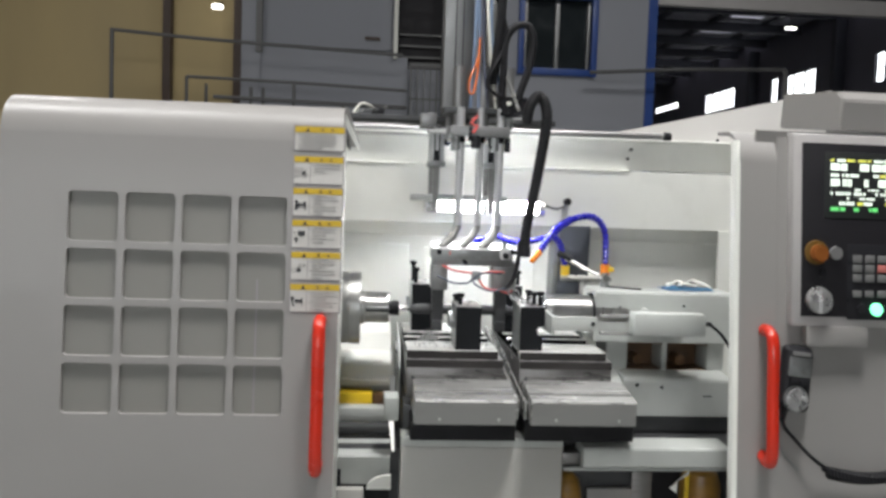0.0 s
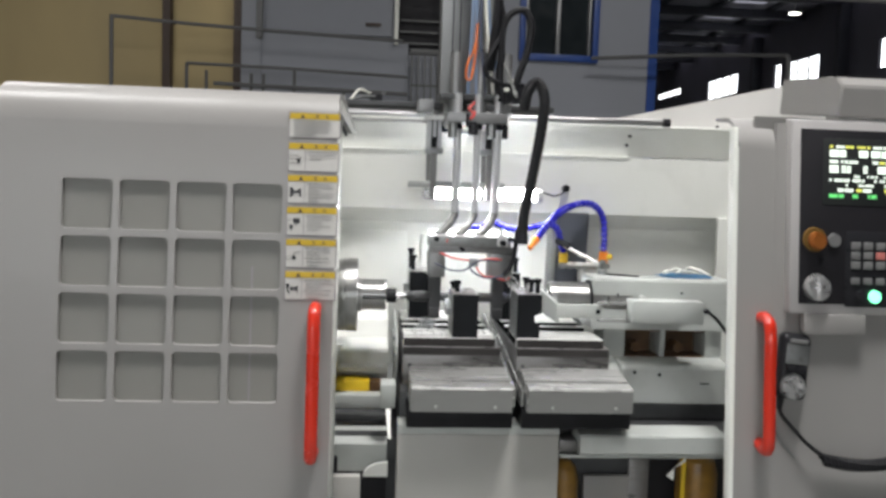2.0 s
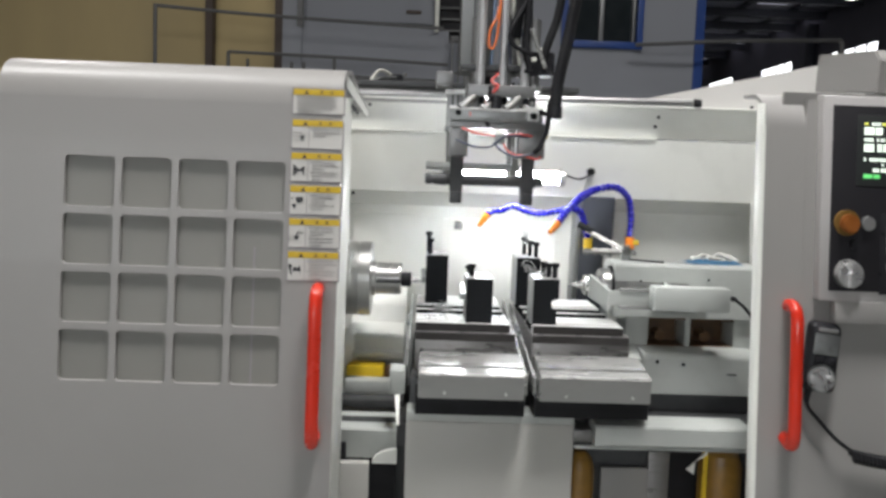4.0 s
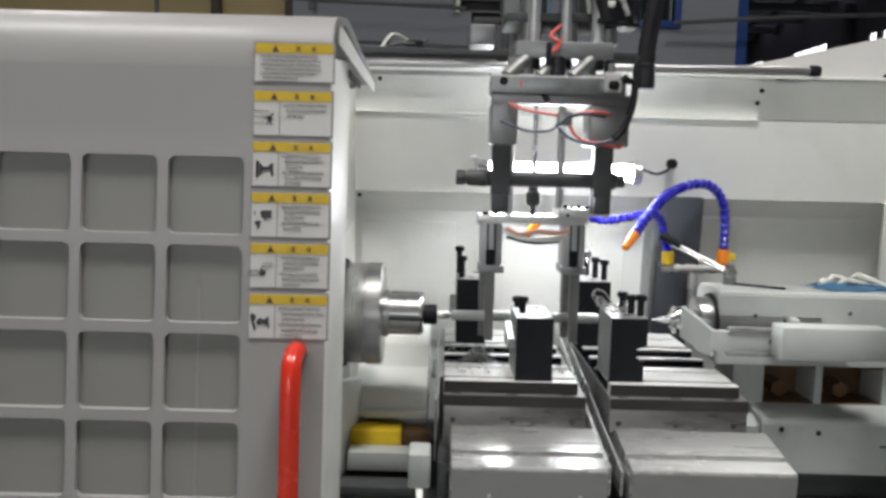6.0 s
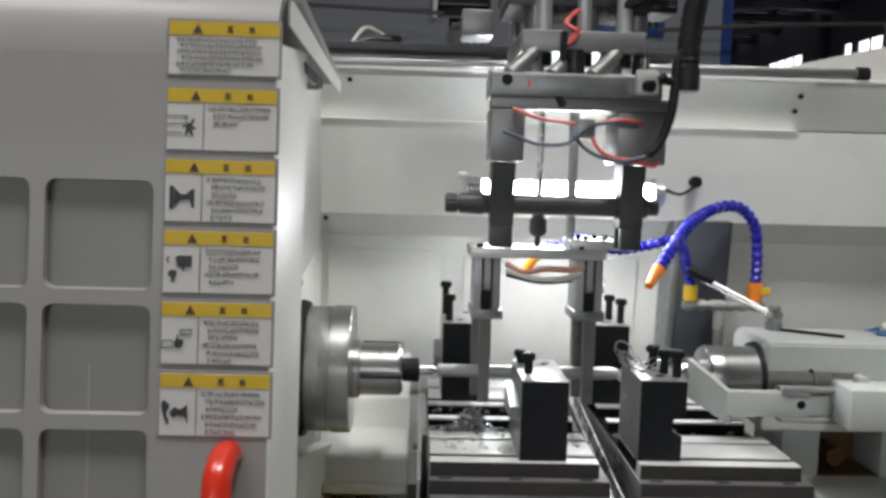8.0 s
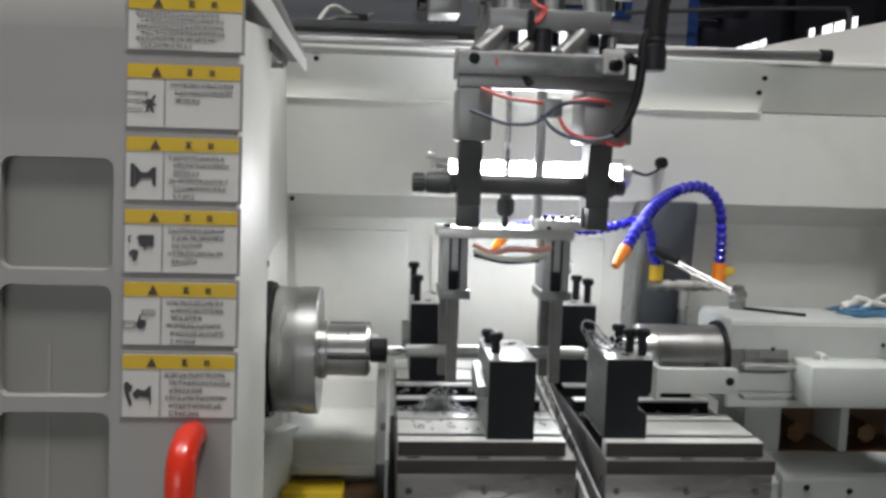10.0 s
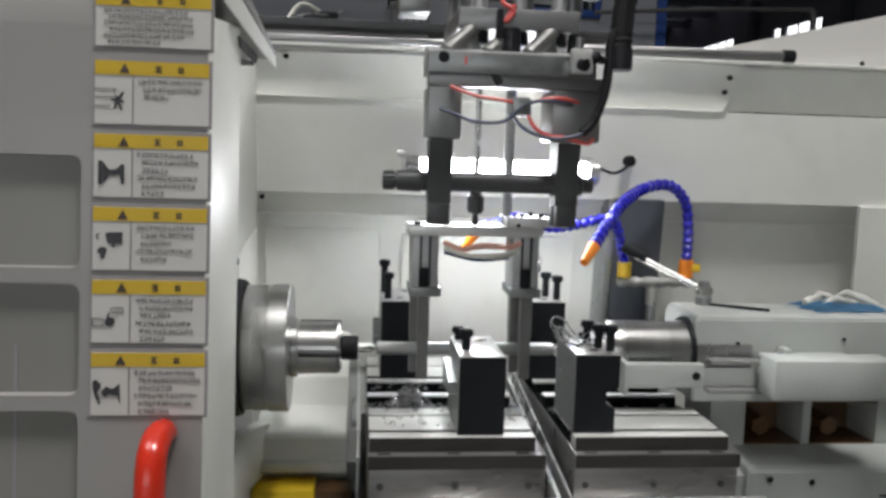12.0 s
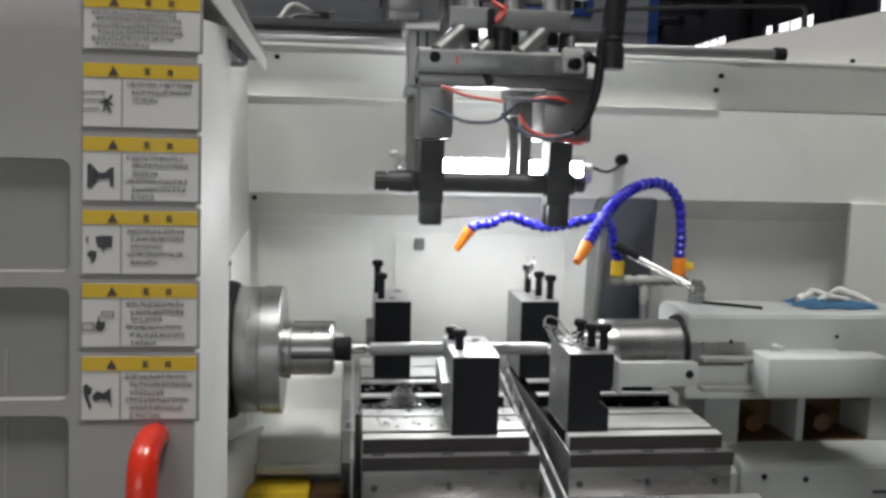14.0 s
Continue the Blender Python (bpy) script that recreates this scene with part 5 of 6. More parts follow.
    part("rod", rod((1.062, 2.58, 1.15), (0.935, 2.66, 1.215), 0.0045, seg=10), BRIGHT_PLATE, m)
    part("rod", rod((1.062, 2.572, 1.143), (0.935, 2.652, 1.206), 0.003, seg=10), GROUND_STEEL, m)
    part("tip", rod((0.96, 2.645, 1.205), (0.915, 2.672, 1.228), 0.012, seg=12, cap=0.002), BLACK_OXIDE, m)
    part("scriber", rod((1.07, 2.56, 1.122), (1.17, 2.50, 1.1215), 0.003, seg=8), BLACK_OXIDE, m)
    moved(m, -0.005, 0.003, -0.008)
    # crumpled rag
    r = thing("rag", (1.37, 2.55, 1.118), "crumpled blue and white shop rag on the tailstock", "rag")
    rnd = random.Random(11)
    bm = bmesh.new()
    n = 18
    grid = [[bm.verts.new((1.345 + 0.085 * (2 * i / n - 1) * (1 - 0.12 * math.sin(j * 0.6)), 2.535 + 0.045 * (2 * j / n - 1) * (1 + 0.15 * math.sin(i * 0.8)),
                           1.1205 + 0.010 * (0.2 + abs(noise.noise(Vector((i * 0.22, j * 0.22, 3.1))))) * (1 - (2 * i / n - 1) ** 4) * (1 - (2 * j / n - 1) ** 4) * 2))
             for j in range(n + 1)] for i in range(n + 1)]
    for i in range(n):
        for j in range(n):
            bm.faces.new((grid[i][j], grid[i + 1][j], grid[i + 1][j + 1], grid[i][j + 1]))
    bmesh.ops.solidify(bm, geom=list(bm.faces), thickness=0.0008)
    part("blue_fold", bm, RAG_BLUE, r, "blue cloth laid flat")
    for pts, rr in (([(1.275, 2.55, 1.128), (1.30, 2.56, 1.134), (1.325, 2.57, 1.142), (1.345, 2.555, 1.131)], 0.008), ([(1.31, 2.535, 1.128), (1.345, 2.55, 1.137), (1.375, 2.545, 1.13), (1.40, 2.56, 1.127)], 0.007),
                    ([(1.36, 2.575, 1.13), (1.375, 2.565, 1.147), (1.40, 2.55, 1.14), (1.43, 2.54, 1.126)], 0.0075)):
        bm = tube(pts, rr, steps=6, seg=10)
        for v in bm.verts:
            v.co += Vector((0, 0, 0.004 * noise.noise(v.co * 60)))
        part("white_fold", bm, RAG_WHITE, r, "rolled white cloth")
    moved(r, -0.002, 0.012, -0.008)
    return h


def work_lamp():
    w = thing("work_lamp", (0.65, 2.82, 1.345), "bright white tubular work lamp on the back guard", "lamp")
    ly, lz = 2.79, 1.345
    part("tube", rod((0.475, ly, lz), (0.852, ly, lz), 0.0205, seg=28), LAMP_GLOW, w, "glowing lamp tube")
    shell = [(ly + 0.0225 * math.sin(radians(a)), lz + 0.0225 * math.cos(radians(a))) for a in range(10, 146, 9)]
    shell += [(ly + 0.0265 * math.sin(radians(a)), lz + 0.0265 * math.cos(radians(a))) for a in range(145, 9, -9)]
    part("reflector", prism(shell, 0.4745, 0.8525), KNOB_METAL, w, "narrow metal back strip")
    for x0, x1 in ((0.438, 0.474), (0.853, 0.876)):
        part("end_cap", rod((x0, ly, lz), (x1, ly, lz), 0.028, seg=24, cap=0.003), KNOB_METAL, w, "metal end cap")
    for x in (0.445, 0.870):
        part("bracket", box(x - 0.004, x + 0.004, ly + 0.028, 2.9495, 1.33, 1.38, 0.001), BRIGHT_PLATE, w)
    part("screw", rod((0.44, 2.81, 1.375), (0.425, 2.81, 1.378), 0.008, seg=10), KNOB_METAL, w)
    part("cable", tube([(0.876, 2.82, 1.362), (0.905, 2.84, 1.352), (0.945, 2.88, 1.345), (0.985, 2.92, 1.358), (0.998, 2.946, 1.372)], 0.0035), BLACK_RUBBER, w, "thin black cable")
    part("gland", rod((0.998, 2.925, 1.374), (0.998, 2.9495, 1.374), 0.014, seg=16, cap=0.003), BLACK_RUBBER, w, "black cable gland")
    return moved(w, -0.009, -0.034, 0.031)


def chips():
    """Curled swarf on the cross slides and the blocks."""
    rnd = random.Random(8)
    bm = bmesh.new()

    def curl(x, y, z, size):
        pts = []
        a0, tilt = rnd.random() * 6.3, rnd.random() * 6.3
        turns = 0.8 + rnd.random() * 1.6
        for i in range(10):
            a = a0 + turns * 2 * math.pi * i / 9
            pts.append((x + size * math.cos(a) + 0.4 * size * i / 9 * math.cos(tilt), y + 0.7 * size * math.sin(tilt) * math.sin(a), max(z, z + size * (0.8 + math.sin(a)) * 0.8)))
        tube(pts, 0.0008, steps=1, seg=3, bm=bm)
    for _ in range(420):
        x, y = rnd.gauss(0.445, 0.045), min(2.51, max(2.436, rnd.gauss(2.47, 0.025)))
        x = min(max(x, 0.362), 0.635)
        heap = max(0, 0.055 - abs(x - 0.44) * 1.2) if y > 2.46 else 0.006
        curl(x, y, 0.9235 + heap * rnd.random(), 0.0025 + rnd.random() * 0.0055)
    for _ in range(60):
        curl(0.362 + rnd.random() * 0.26, rnd.choice((2.32 + rnd.random() * 0.06, 2.40 + rnd.random() * 0.03, 2.54 + rnd.random() * 0.065)), 0.9475, 0.002 + rnd.random() * 0.003)
    for _ in range(80):
        curl(0.715 + rnd.random() * 0.02 + rnd.random() * 0.25 * rnd.random(), 2.435 + rnd.random() * 0.075, 0.9235, 0.002 + rnd.random() * 0.005)
    solid("swarf", bm, CHIP, "curled bright steel swarf on the slide tables", "swarf", kind="stuff").location.z -= 0.014
    w = thing("swarf_tangle", (0.735, 2.37, 1.074), "tangle of bright wire-like swarf on a block", "swarf")
    bm = bmesh.new()
    for k in range(5):
        pts = [(0.70 + rnd.random() * 0.02, 2.36 + rnd.random() * 0.03, 1.085)]
        for i in range(6):
            pts.append((0.685 + 0.016 * i + rnd.uniform(-0.012, 0.012), 2.36 + rnd.uniform(-0.03, 0.035), 1.078 + abs(rnd.gauss(0.006, 0.008)) + (0.02 if i < 1 else 0)))
        tube(pts, 0.0013, steps=6, seg=5, bm=bm)
    tube([(0.72, 2.33, 1.076), (0.70, 2.36, 1.085), (0.682, 2.38, 1.10), (0.69, 2.40, 1.115), (0.71, 2.40, 1.11), (0.725, 2.38, 1.09), (0.75, 2.34, 1.076)], 0.0018, bm=bm)
    tube([(0.72, 2.335, 1.075), (0.716, 2.326, 1.06), (0.713, 2.326, 1.03), (0.716, 2.326, 1.0)], 0.0015, bm=bm)
    part("curl", bm, CHIP, w)
    moved(w, 0.005, 0.0, 0.0)
    c = thing("swarf_tangle", (0.73, 2.72, 1.15), "fine bright swarf curl on a bolt head", "swarf")
    bm = bmesh.new()
    for k in range(4):
        pts = [(0.728 + rnd.uniform(-0.012, 0.012), 2.70 + rnd.uniform(-0.01, 0.01), 1.145 + 0.012 * i + rnd.uniform(-0.004, 0.004)) for i in range(5)]
        tube(pts, 0.0009, steps=5, seg=4, bm=bm)
    part("curl", bm, CHIP, c)
    moved(c, 0.005, 0.03, -0.005)


def divider():
    d = thing("chip_divider", (0.675, 2.4, 0.88), "slim steel divider strip between the cross slides", "guard")
    part("strip", prism([(2.045, 0.78), (2.04, 0.835), (2.76, 0.935), (2.76, 0.78)], 0.665, 0.672, r=0.001), COVER_STEEL, d)
    part("strip", prism([(2.045, 0.78), (2.04, 0.828), (2.76, 0.925), (2.76, 0.78)], 0.690, 0.695, r=0.001), COVER_STEEL, d)
    part("foot", box(0.665, 0.70, 2.28, 2.76, 0.68, 0.7798, 0.002), DARK_STEEL, d)
    s = thing("slide_wiper", (0.34, 2.5, 0.75), "thin grey steel splash plate beside the slide", "guard")
    part("plate", prism([(2.42, 0.70), (2.40, 0.85), (2.5, 0.905), (2.76, 0.945), (2.76, 0.70)], 0.338, 0.343), CAST_PAINT, s)
    part("tab", box(0.328, 0.338, 2.46, 2.60, 0.885, 0.90, 0.003), SIDE_STEEL, s)


# ---- the loader ----
def loader_head():
    """The ram of the loader with its base block and cylinders, at rest over the front position."""
    h = thing("loader_ram", (0.56, 2.44, 1.62), "grey aluminium loader ram with cylinders and hoses", "loader ram")
    part("base_block", box(0.480, 0.682, 2.36, 2.60, 1.6205, 1.655, 0.003), ALUMINIUM, h, "grey mounting block")
    part("upper_block", box(0.46, 0.72, 2.40, 2.56, 1.70, 1.72, 0.003), DARK_STEEL, h)
    r = part("ram", box(0.457, 0.556, 2.46, 2.55, 1.72, 3.2, 0.006), ALUMINIUM, h, "square aluminium profile column")
    for y in (2.48, 2.53):
        part("groove", box(0.455, 0.4568, y - 0.006, y + 0.006, 1.72, 3.2, 0.0), DARK_STEEL, r)
    part("groove", box(0.495, 0.50, 2.458, 2.4598, 1.72, 3.2, 0.0), DARK_STEEL, r)
    part("groove", box(0.52, 0.525, 2.458, 2.4598, 1.72, 3.2, 0.0), DARK_STEEL, r)
    part("ram", box(0.61, 0.645, 2.47, 2.53, 1.72, 3.2, 0.004), COVER_STEEL, h, "slim steel guide column")
    for x, rr in ((0.503, 0.0185), (0.632, 0.0195)):
        part("bushing", rod((x, 2.385, 1.572), (x, 2.385, 1.62), rr, seg=24, cap=0.002), SIDE_STEEL, h, "grey guide bushing")
    part("bushing", rod((0.676, 2.375, 1.572), (0.676, 2.375, 1.62), 0.010, seg=18, cap=0.002), BLACK_OXIDE, h, "black guide bushing")
    stop = part("stop_cylinder", rod((0.566, 2.352, 1.58), (0.566, 2.352, 1.622), 0.0165, seg=22, cap=0.003), BLACK_PLASTIC, h, "black stop cylinder")
    part("lever", prism([(2.338, 1.604), (2.338, 1.65), (2.35, 1.65), (2.35, 1.604)], 0.54, 0.551, r=0.002), BLACK_PLASTIC, stop)
    for x in (0.51, 0.595, 0.68):
        part("cylinder", rod((x, 2.42, 1.6575), (x, 2.42, 1.86), 0.02, seg=24, cap=0.003), ALUMINIUM, h, "grey air cylinder")
    part("valve_block", box(0.64, 0.74, 2.38, 2.46, 1.69, 1.76, 0.006), BLACK_PLASTIC, h, "black valve block")
    part("clamp_block", box(0.385, 0.44, 2.44, 2.52, 1.655, 1.70, 0.004), ALUMINIUM, h)
    rnd = random.Random(4)
    for k in range(5):
        x = 0.555 + 0.014 * k
        pts = [(x + rnd.uniform(-0.01, 0.01), 2.40 + rnd.uniform(-0.02, 0.02), 3.15 - i * 0.24) for i in range(6)] + [(0.55 + 0.03 * k, 2.41, 1.70)]
        part("air_hose", tube(pts, 0.0055), (PALE_TUBE, PALE_TUBE, SLATE_TUBE, WHITE_PIPE, PALE_TUBE)[k], h)
    part("air_hose", tube([(0.566, 2.375, 1.884), (0.559, 2.37, 1.853), (0.542, 2.365, 1.817), (0.538, 2.365, 1.774), (0.551, 2.365, 1.763), (0.562, 2.37, 1.80), (0.568, 2.375, 1.86), (0.572, 2.38, 1.95)], 0.0036), ORANGE_TUBE, h, "orange-red air hose")
    part("air_hose", tube([(0.572, 2.37, 1.69), (0.551, 2.36, 1.666), (0.57, 2.355, 1.65), (0.556, 2.357, 1.632), (0.572, 2.357, 1.66)], 0.0038), RED_TUBE, h, "red air hose")
    part("cable_hose", tube([(0.666, 2.375, 1.70), (0.65, 2.375, 1.77), (0.654, 2.375, 1.84), (0.657, 2.375, 1.94), (0.686, 2.375, 1.989), (0.73, 2.375, 1.996), (0.751, 2.375, 1.946), (0.74, 2.375, 1.86), (0.718, 2.375, 1.79), (0.70, 2.38, 1.73)], 0.0125), BLACK_RUBBER, h, "black looped cable hose")
    part("stay", rod((0.664, 2.365, 1.824), (0.71, 2.365, 1.711), 0.006, seg=8), COVER_STEEL, h, "grey steel stay")
    for x, z in ((0.655, 1.70), (0.675, 1.735), (0.70, 1.695), (0.725, 1.705), (0.69, 1.765)):
        part("plug", box(x - 0.008, x + 0.008, 2.366, 2.379, z - 0.006, z + 0.006, 0.002), WHITE_PIPE if z > 1.73 else BLACK_OXIDE, h)
    for k, (dx, z) in enumerate(((0.0, 1.80),)):
        part("air_hose", tube([(0.63 + dx, 2.42, 2.1), (0.66 + dx, 2.38, 1.95), (0.60 + dx, 2.36, z), (0.66 + dx, 2.37, z - 0.05), (0.70, 2.40, 1.74)], 0.0075), BLACK_RUBBER, h)
    part("cable_hose", tube([(0.64, 2.40, 3.1), (0.645, 2.38, 2.5), (0.64, 2.37, 2.05), (0.63, 2.38, 1.90), (0.62, 2.40, 1.80)], 0.016), BLACK_RUBBER, h, "black cable conduit")
    for x in (0.518, 0.585, 0.652):
        part("collar", rod((x, 2.385, 1.6005), (x, 2.385, 1.6203), 0.0152, seg=20), BLACK_OXIDE, h, "black rod collar")
    for x in (0.486, 0.605):
        part("collar", rod((x, AX_Y + 0.055, 1.600), (x, AX_Y + 0.055, 1.6203), 0.0112, seg=20), BLACK_OXIDE, h, "black rod collar")
    part("carriage", box(0.45, 0.72, 2.40, 2.92, 3.2005, 3.25, 0.004), DARK_STEEL, h, "dark carriage plate riding on the beam")
    # the beam that the ram travels on
    b = thing("gantry_beam", (0.6, 2.7, 0.0), "grey steel loader gantry beam on posts", "gantry")
    part("beam", box(-2.6, 3.6, 2.62, 2.80, 3.0, 3.2, 0.01), ALUMINIUM, b)
    part("post", box(-2.7, -2.5, 3.6, 3.8, 0, 3.2, 0.01), ALUMINIUM, b)
    part("post", box(3.5, 3.7, 3.6, 3.8, 0, 3.2, 0.01), ALUMINIUM, b)
    part("cross_beam", box(-2.7, -2.5, 2.62, 3.8, 3.2, 3.36, 0.01), ALUMINIUM, b)
    part("cross_beam", box(3.5, 3.7, 2.62, 3.8, 3.2, 3.36, 0.01), ALUMINIUM, b)
    return h


def front_gripper():
    """The gripper that takes the finished shaft; drawn raised, in front of the axis."""
    y, az = 2.36, 1.37
    g = thing("loading_gripper", (0.56, y, az), "grey two-finger gripper holding a finished shaft", "gripper", group="loader grippers")
    part("plate", box(0.428, 0.70, 2.31, 2.41, 1.543, 1.576, 0.002), SIDE_STEEL, g, "grey mounting plate")
    # rough pale wedge: the plate's bright reflection is put into its colour
    part("plate_top", prism([(2.311, 1.5762), (2.311, 1.578), (2.408, 1.594), (2.408, 1.5762)], 0.43, 0.698), PLATE_SHEEN, g, "plate top, paler for its reflection")
    part("beam", box(0.43, 0.722, 2.315, 2.35, 1.523, 1.5428, 0.002), ALUMINIUM, g)
    for x0, x1 in ((0.43, 0.485), (0.632, 0.712)):
        part("cylinder_block", box(x0, x1, 2.315, 2.405, 1.44, 1.5228, 0.004), ALUMINIUM, g, "aluminium gripper cylinder")
    part("cylinder_block", box(0.70, 0.722, 2.33, 2.40, 1.50, 1.5226, 0.003), YELLOW_VALVE, g)
    for x in (0.436, 0.648):
        f = part("finger", prism([(y - 0.022, 1.335), (y - 0.022, 1.40), (y - 0.03, 1.439), (y + 0.03, 1.439), (y + 0.022, 1.40), (y + 0.022, 1.335)], x, x + 0.038, r=0.001), DARK_STEEL, g, "dark steel gripper finger")
        part("tip", box(x + 0.002, x + 0.036, y - 0.028, y - 0.008, 1.30, 1.3348, 0.002), DARK_STEEL, f)
        part("tip", box(x + 0.002, x + 0.036, y + 0.008, y + 0.028, 1.30, 1.3348, 0.002), DARK_STEEL, f)
    for x, rr in ((0.518, 0.0135), (0.652, 0.0135), (0.585, 0.012)):
        part("guide_rod", rod((x, 2.385, 1.655), (x, 2.385, 2.05), rr, seg=16), ROD_STEEL, g, "polished guide rod")
        # bent tubes added for the rods' slanting reflections on the plate
        part("rod_reflection", tube([(x - 0.058, 2.34, 1.579), (x - 0.046, 2.348, 1.59), (x - 0.018, 2.37, 1.617), (x - 0.003, 2.383, 1.643), (x, 2.385, 1.6548)], rr, steps=6, seg=16), FINGER_STEEL, g, "bent grey tube for the rod's reflection")
    screw("screw", (0.453, 2.31, 1.567), 0.009, g)
    fit = part("fitting", prism([(2.288, 1.548), (2.288, 1.562), (2.296, 1.588), (2.31, 1.588), (2.31, 1.548)], 0.655, 0.688, r=0.002), BRIGHT_PLATE, g, "bright angled air fitting")
    part("barrel", rod((0.668, 2.29, 1.562), (0.674, 2.278, 1.56), 0.0095, seg=16, cap=0.001), BLACK_OXIDE, fit)
    part("barrel", rod((0.688, 2.296, 1.57), (0.70, 2.296, 1.578), 0.008, seg=12), BLACK_OXIDE, fit)
    part("barrel", rod((0.668, 2.302, 1.588), (0.668, 2.302, 1.605), 0.007, seg=12), SIDE_STEEL, fit)
    part("elbow", rod((0.70, 2.30, 1.572), (0.738, 2.31, 1.568), 0.007, seg=12), BLACK_PLASTIC, g)
    part("clip", box(0.486, 0.49, 2.309, 2.3098, 1.556, 1.569, 0.0), RED_TUBE, g)
    part("sensor", rod((0.532, 2.322, 1.545), (0.546, 2.316, 1.528), 0.0075, seg=14, cap=0.002), BLACK_PLASTIC, g, "black sensor")
    part("air_hose", tube([(0.465, 2.312, 1.522), (0.505, 2.30, 1.508), (0.55, 2.295, 1.502), (0.58, 2.295, 1.497)], 0.003), RED_TUBE, g, "red air hose")
    part("air_hose", tube([(0.585, 2.295, 1.497), (0.62, 2.29, 1.507), (0.648, 2.294, 1.507), (0.672, 2.31, 1.504)], 0.0032), RED_TUBE, g, "red air hose")
    part("air_hose", tube([(0.582, 2.293, 1.49), (0.597, 2.288, 1.462), (0.62, 2.286, 1.449), (0.65, 2.288, 1.446), (0.685, 2.295, 1.438), (0.70, 2.312, 1.445)], 0.0032), RED_TUBE, g, "red air hose")
    part("air_hose", tube([(0.45, 2.313, 1.487), (0.475, 2.298, 1.477), (0.505, 2.29, 1.467), (0.55, 2.288, 1.470), (0.585, 2.29, 1.497), (0.62, 2.287, 1.503), (0.66, 2.30, 1.50)], 0.003), SLATE_TUBE, g, "slate grey air hose")
    part("air_hose", tube([(0.56, 2.297, 1.482), (0.575, 2.292, 1.464), (0.597, 2.287, 1.451), (0.63, 2.284, 1.444), (0.665, 2.288, 1.45), (0.68, 2.29, 1.458)], 0.0032), SLATE_TUBE, g, "slate grey air hose")
    part("tee", box(0.562, 0.592, 2.288, 2.306, 1.478, 1.508, 0.004), SIDE_STEEL, g)
    # the corrugated conduit that rises from it
    def ripple(i):
        return 0.019 if i % 2 else 0.0172
    part("conduit", tube([(0.676, 2.29, 1.455), (0.694, 2.295, 1.474), (0.711, 2.30, 1.516), (0.717, 2.303, 1.559), (0.720, 2.306, 1.60), (0.735, 2.31, 1.63)], 0.0075), BLACK_RUBBER, g, "black flexible conduit")
    part("conduit", tube([(0.737, 2.31, 1.575), (0.742, 2.315, 1.66), (0.768, 2.32, 1.80), (0.79, 2.32, 1.95), (0.795, 2.32, 2.04), (0.77, 2.32, 2.09), (0.74, 2.32, 2.06), (0.73, 2.33, 2.0)], 0.019, steps=14, radius=ripple), BLACK_RUBBER, g, "black corrugated conduit")
    part("sleeve", rod((0.737, 2.31, 1.557), (0.737, 2.311, 1.592), 0.0205, seg=16, cap=0.002), BLACK_PLASTIC, g)
    return g


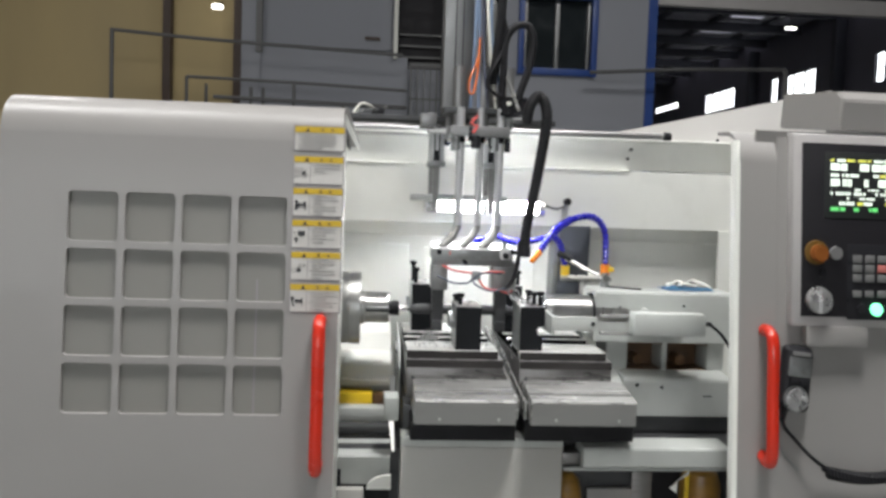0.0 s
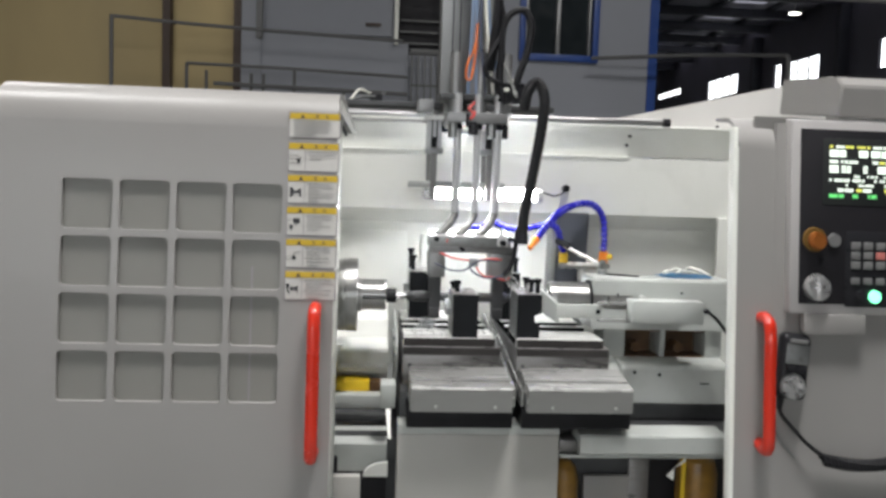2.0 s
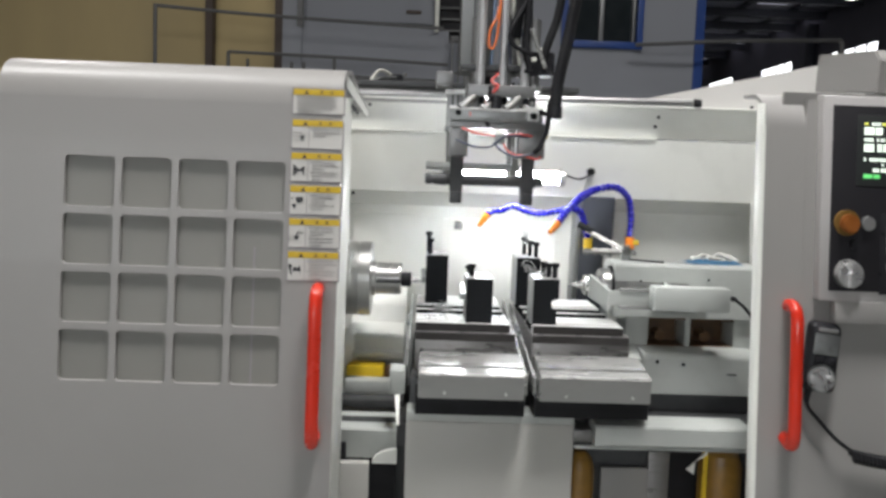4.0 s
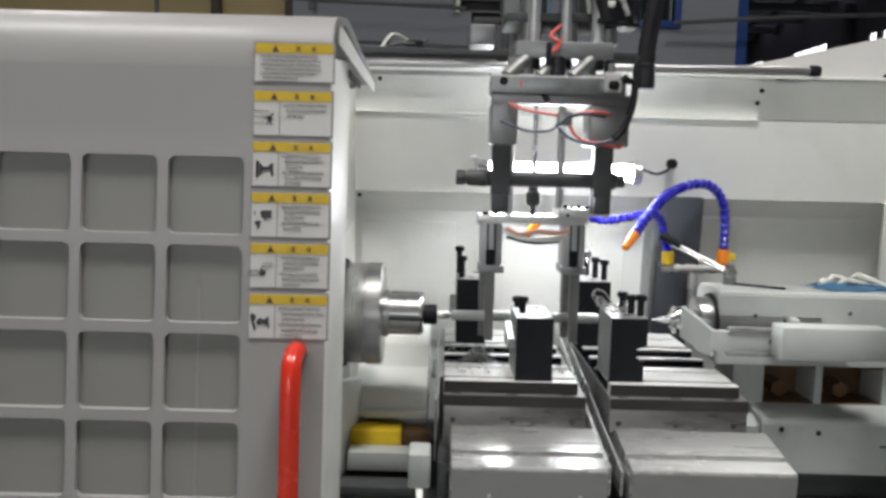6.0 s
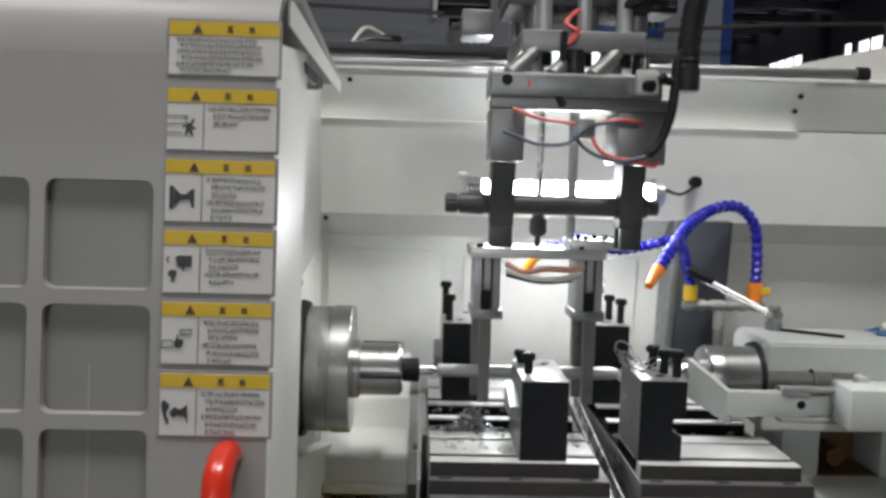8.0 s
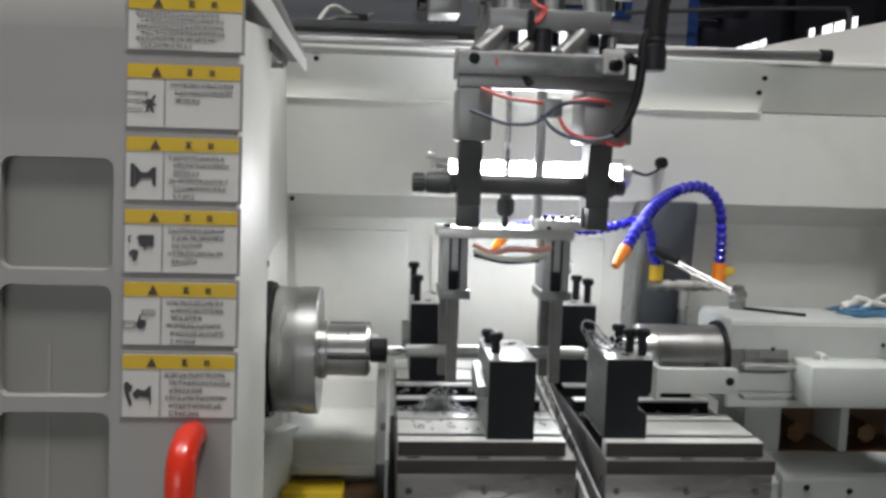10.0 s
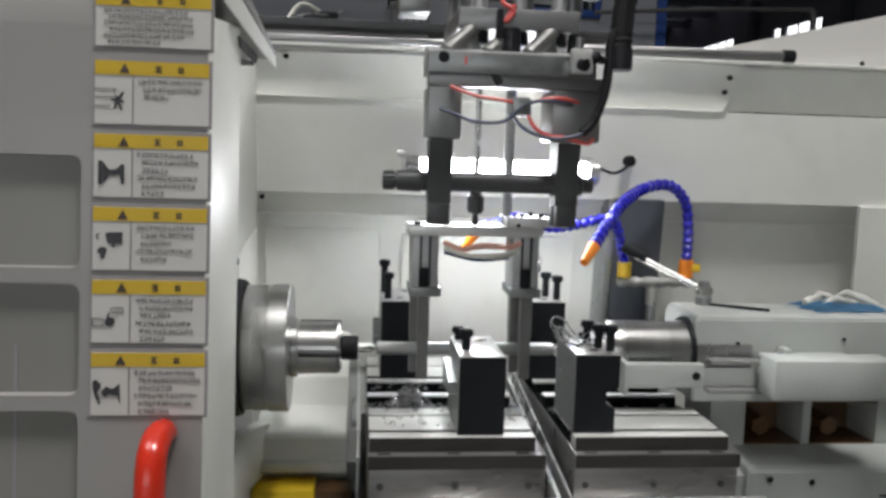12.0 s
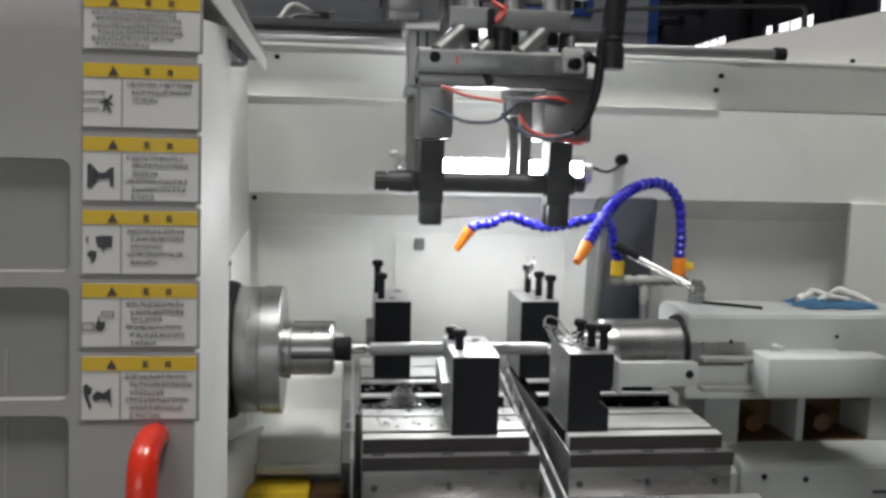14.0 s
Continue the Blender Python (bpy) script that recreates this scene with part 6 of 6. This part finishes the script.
def rear_gripper():
    """The gripper that brings the blank; drawn lowered, its fingers on the spindle axis."""
    y = AX_Y
    g = thing("loading_gripper", (0.56, y, AX_Z), "grey two-finger gripper on guide rods above the blank", "gripper", group="loader grippers")
    part("plate", box(0.412, 0.668, 2.465, 2.565, 1.247, 1.265, 0.002), BRIGHT_PLATE, g, "bright steel cross plate")
    m = part("manifold", box(0.598, 0.716, 2.47, 2.56, 1.2652, 1.283, 0.002), BRIGHT_PLATE, g, "bright manifold plate with black fittings")
    rnd = random.Random(9)
    for i in range(9):
        x, yy = 0.605 + 0.012 * i, 2.485 + 0.06 * rnd.random()
        part("fitting", rod((x, yy, 1.2832), (x, yy, 1.2832 + 0.004 + 0.006 * rnd.random()), 0.005, seg=10), BLACK_OXIDE, m)
    for x, yy in ((0.43, 2.48), (0.455, 2.52), (0.62, 2.475)):
        part("screw", rod((x, yy, 1.2652), (x, yy, 1.272), 0.007, seg=12, cap=0.0015), BLACK_OXIDE, g)
    for x0 in (0.42, 0.613):
        c = part("cylinder_block", box(x0, x0 + 0.05, 2.472, 2.56, 1.148, 1.2468, 0.003), ROD_STEEL, g, "aluminium gripper cylinder")
        part("groove", box(x0 + 0.014, x0 + 0.019, 2.4705, 2.4718, 1.15, 1.245, 0.0), DARK_STEEL, c)
        part("groove", box(x0 + 0.031, x0 + 0.036, 2.4705, 2.4718, 1.15, 1.245, 0.0), DARK_STEEL, c)
        part("fitting", box(x0 + 0.013, x0 + 0.031, 2.456, 2.4703, 1.15, 1.186, 0.003), BLACK_OXIDE, c, "black sensor block")
        part("jaw_carrier", box(x0 - 0.004, x0 + 0.056, 2.47, 2.562, 1.13, 1.1478, 0.002), SIDE_STEEL, g)
        fx = x0 + 0.014 if x0 < 0.5 else x0 + 0.02
        f = part("finger", prism([(y - 0.038, 1.05), (y - 0.038, 1.1298), (y - 0.012, 1.1298), (y - 0.012, 1.05)], fx, fx + 0.022, r=0.001), FINGER_STEEL, g, "dark steel gripper finger")
        part("tip", prism([(y - 0.036, 0.968), (y - 0.036, 1.0498), (y - 0.015, 1.0498), (y - 0.015, 0.968)], fx + 0.001, fx + 0.021), FINGER_STEEL, f)
        f = part("finger", prism([(y + 0.012, 1.05), (y + 0.012, 1.1298), (y + 0.038, 1.1298), (y + 0.038, 1.05)], fx - 0.012, fx + 0.016, r=0.001), FINGER_STEEL, g, "dark steel gripper finger")
        part("tip", prism([(y + 0.015, 0.968), (y + 0.015, 1.0498), (y + 0.036, 1.0498), (y + 0.036, 0.968)], fx - 0.011, fx + 0.015), FINGER_STEEL, f)
    for x in (0.486, 0.605):
        part("guide_rod", rod((x, y, 1.2652), (x, y, 1.98), 0.0095, seg=16), ROD_STEEL, g, "polished guide rod")
    k = part("coupling", upright_lathe(0.543, y, [(1.2655, 0.006), (1.285, 0.006), (1.287, 0.013), (1.295, 0.017), (1.318, 0.017), (1.322, 0.012), (1.336, 0.012), (1.338, 0.006), (1.345, 0.006)]), DARK_STEEL, g, "dark floating coupling")
    part("piston_rod", rod((0.543, y, 1.345), (0.543, y, 1.75), 0.006, seg=12), GROUND_STEEL, g)
    part("air_hose", tube([(0.48, 2.47, 1.235), (0.51, 2.455, 1.222), (0.55, 2.455, 1.23), (0.60, 2.46, 1.228), (0.625, 2.47, 1.235)], 0.0055), PINK_TUBE, g, "pale pink air hose")
    part("air_hose", tube([(0.48, 2.465, 1.225), (0.53, 2.45, 1.21), (0.58, 2.45, 1.212), (0.62, 2.465, 1.22)], 0.006), WHITE_PIPE, g, "white air hose")
    part("air_hose", tube([(0.48, 2.465, 1.215), (0.54, 2.445, 1.205), (0.60, 2.455, 1.208)], 0.003), BLUE_TUBE, g, "blue air hose")
    return g


# ---- build ----
hall()
left_bay()
moved(office(), -0.318, -0.16, 0.83)
tilted(sliding_door(), 0.035, -0.0515, 0.008)
tilted(left_enclosure(), -0.018, -0.02, 0.002)
back_panel()
wedge_guard()
tilted(right_enclosure(), 0.017, 0.024, -0.005)
tilted(control_panel(), 0.024, 0.038, -0.008)
tilted(pendant(), 0.019, 0.032, -0.007)
bed()
cross_slide(0.358, 0.642, 0.374, 0.661, "grey T-slotted cross slide with folded steel front cover")
cross_slide(0.711, 0.985, 0.705, 1.007, "grey T-slotted cross slide with folded steel front cover")
divider()
tool_block(0.508, 2.278, 0.079, 0.16, 1.070, False, "black-faced steel tool block with two clamp bolts", True, ((0.013, 0.135, 0.024), (0.017, 0.055, 0.036)))
tool_block(0.711, 2.288, 0.078, 0.14, 1.073, True, "black-faced notched steel tool block with tall bolts", False, ((0.038, 0.075, 0.045), (0.052, 0.052, 0.042), (0.067, 0.028, 0.046)))
tool_block(0.385, 2.636, 0.076, 0.155, 1.100, False, "black-faced steel tool block behind the shaft", True, ((0.008, 0.11, 0.072), (0.014, 0.03, 0.055)))
tool_block(0.697, 2.638, 0.081, 0.155, 1.101, True, "black-faced notched steel tool block behind the shaft", False, ((0.038, 0.12, 0.062), (0.052, 0.07, 0.054), (0.068, 0.03, 0.052)))
moved(chuck(), 0.0, -0.005, 0.009)
tail, quill = tailstock()
coolant()
work_lamp()
chips()
ram = moved(loader_head(), 0.01, -0.06, -0.008)
grip_a = moved(front_gripper(), 0.01, -0.06, -0.008)
grip_b = moved(rear_gripper(), 0.015, -0.005, 0.009)
blank = moved(raw_bar(), 0.0, -0.005, 0.009)
shaft = moved(finished_shaft(), 0.0, -0.005, 0.009)


def motions():
    """The loader, both workpieces and the quill."""
    SHIFT, LIFT_A, LIFT_B = 0.21, 0.333, 0.375

    def keyed(ob, rows):
        base = ob.location.copy()
        walk(ob, [(t, pose(base.x + dx, base.y + dy, base.z + dz)) for t, dx, dy, dz in rows])

    keyed(ram, [(0.0, 0, SHIFT, 0), (3.5, 0, SHIFT, 0), (4.1, 0, 0, 0), (14.0, 0, 0, 0)])
    keyed(grip_a, [(0.0, 0, SHIFT, -LIFT_A), (2.75, 0, SHIFT, -LIFT_A), (3.5, 0, SHIFT, 0), (4.1, 0, 0, 0), (14.0, 0, 0, 0)])
    da = 0.21
    keyed(shaft, [(0.0, 0, 0, 0), (2.75, 0, 0, 0), (3.5, 0, 0, LIFT_A), (4.1, 0, -da, LIFT_A), (14.0, 0, -da, LIFT_A)])
    fall = [(4.1, LIFT_B), (4.8, 0.18), (5.0, 0.13), (5.1, 0.11), (5.2, 0.088), (5.3, 0.056), (5.4, 0.022), (5.5, 0.0)]
    rise = [(12.2, 0.0), (12.3, 0.008), (12.5, 0.07), (12.8, 0.135), (13.0, 0.178), (13.1, 0.202), (13.4, 0.268), (13.8, 0.36), (14.0, LIFT_B)]
    keyed(grip_b, [(0.0, 0, SHIFT, LIFT_B), (3.5, 0, SHIFT, LIFT_B)] + [(t, 0, 0, z) for t, z in fall] + [(t, 0, 0, z) for t, z in rise])
    keyed(blank, [(0.0, 0, SHIFT, LIFT_B), (3.5, 0, SHIFT, LIFT_B)] + [(t, 0, 0, z) for t, z in fall] + [(14.0, 0, 0, 0)])
    keyed(quill, [(0.0, -0.03, 0, 0), (1.4, -0.03, 0, 0), (1.8, -0.015, 0, 0), (2.3, 0.01, 0, 0), (2.5, 0.022, 0, 0), (2.7, 0.035, 0, 0), (3.6, 0.098, 0, 0), (5.0, 0.098, 0, 0), (6.5, 0.092, 0, 0), (7.0, 0.083, 0, 0),
                  (7.5, 0.06, 0, 0), (8.0, 0.034, 0, 0), (9.5, -0.03, 0, 0), (14.0, -0.03, 0, 0)])


motions()
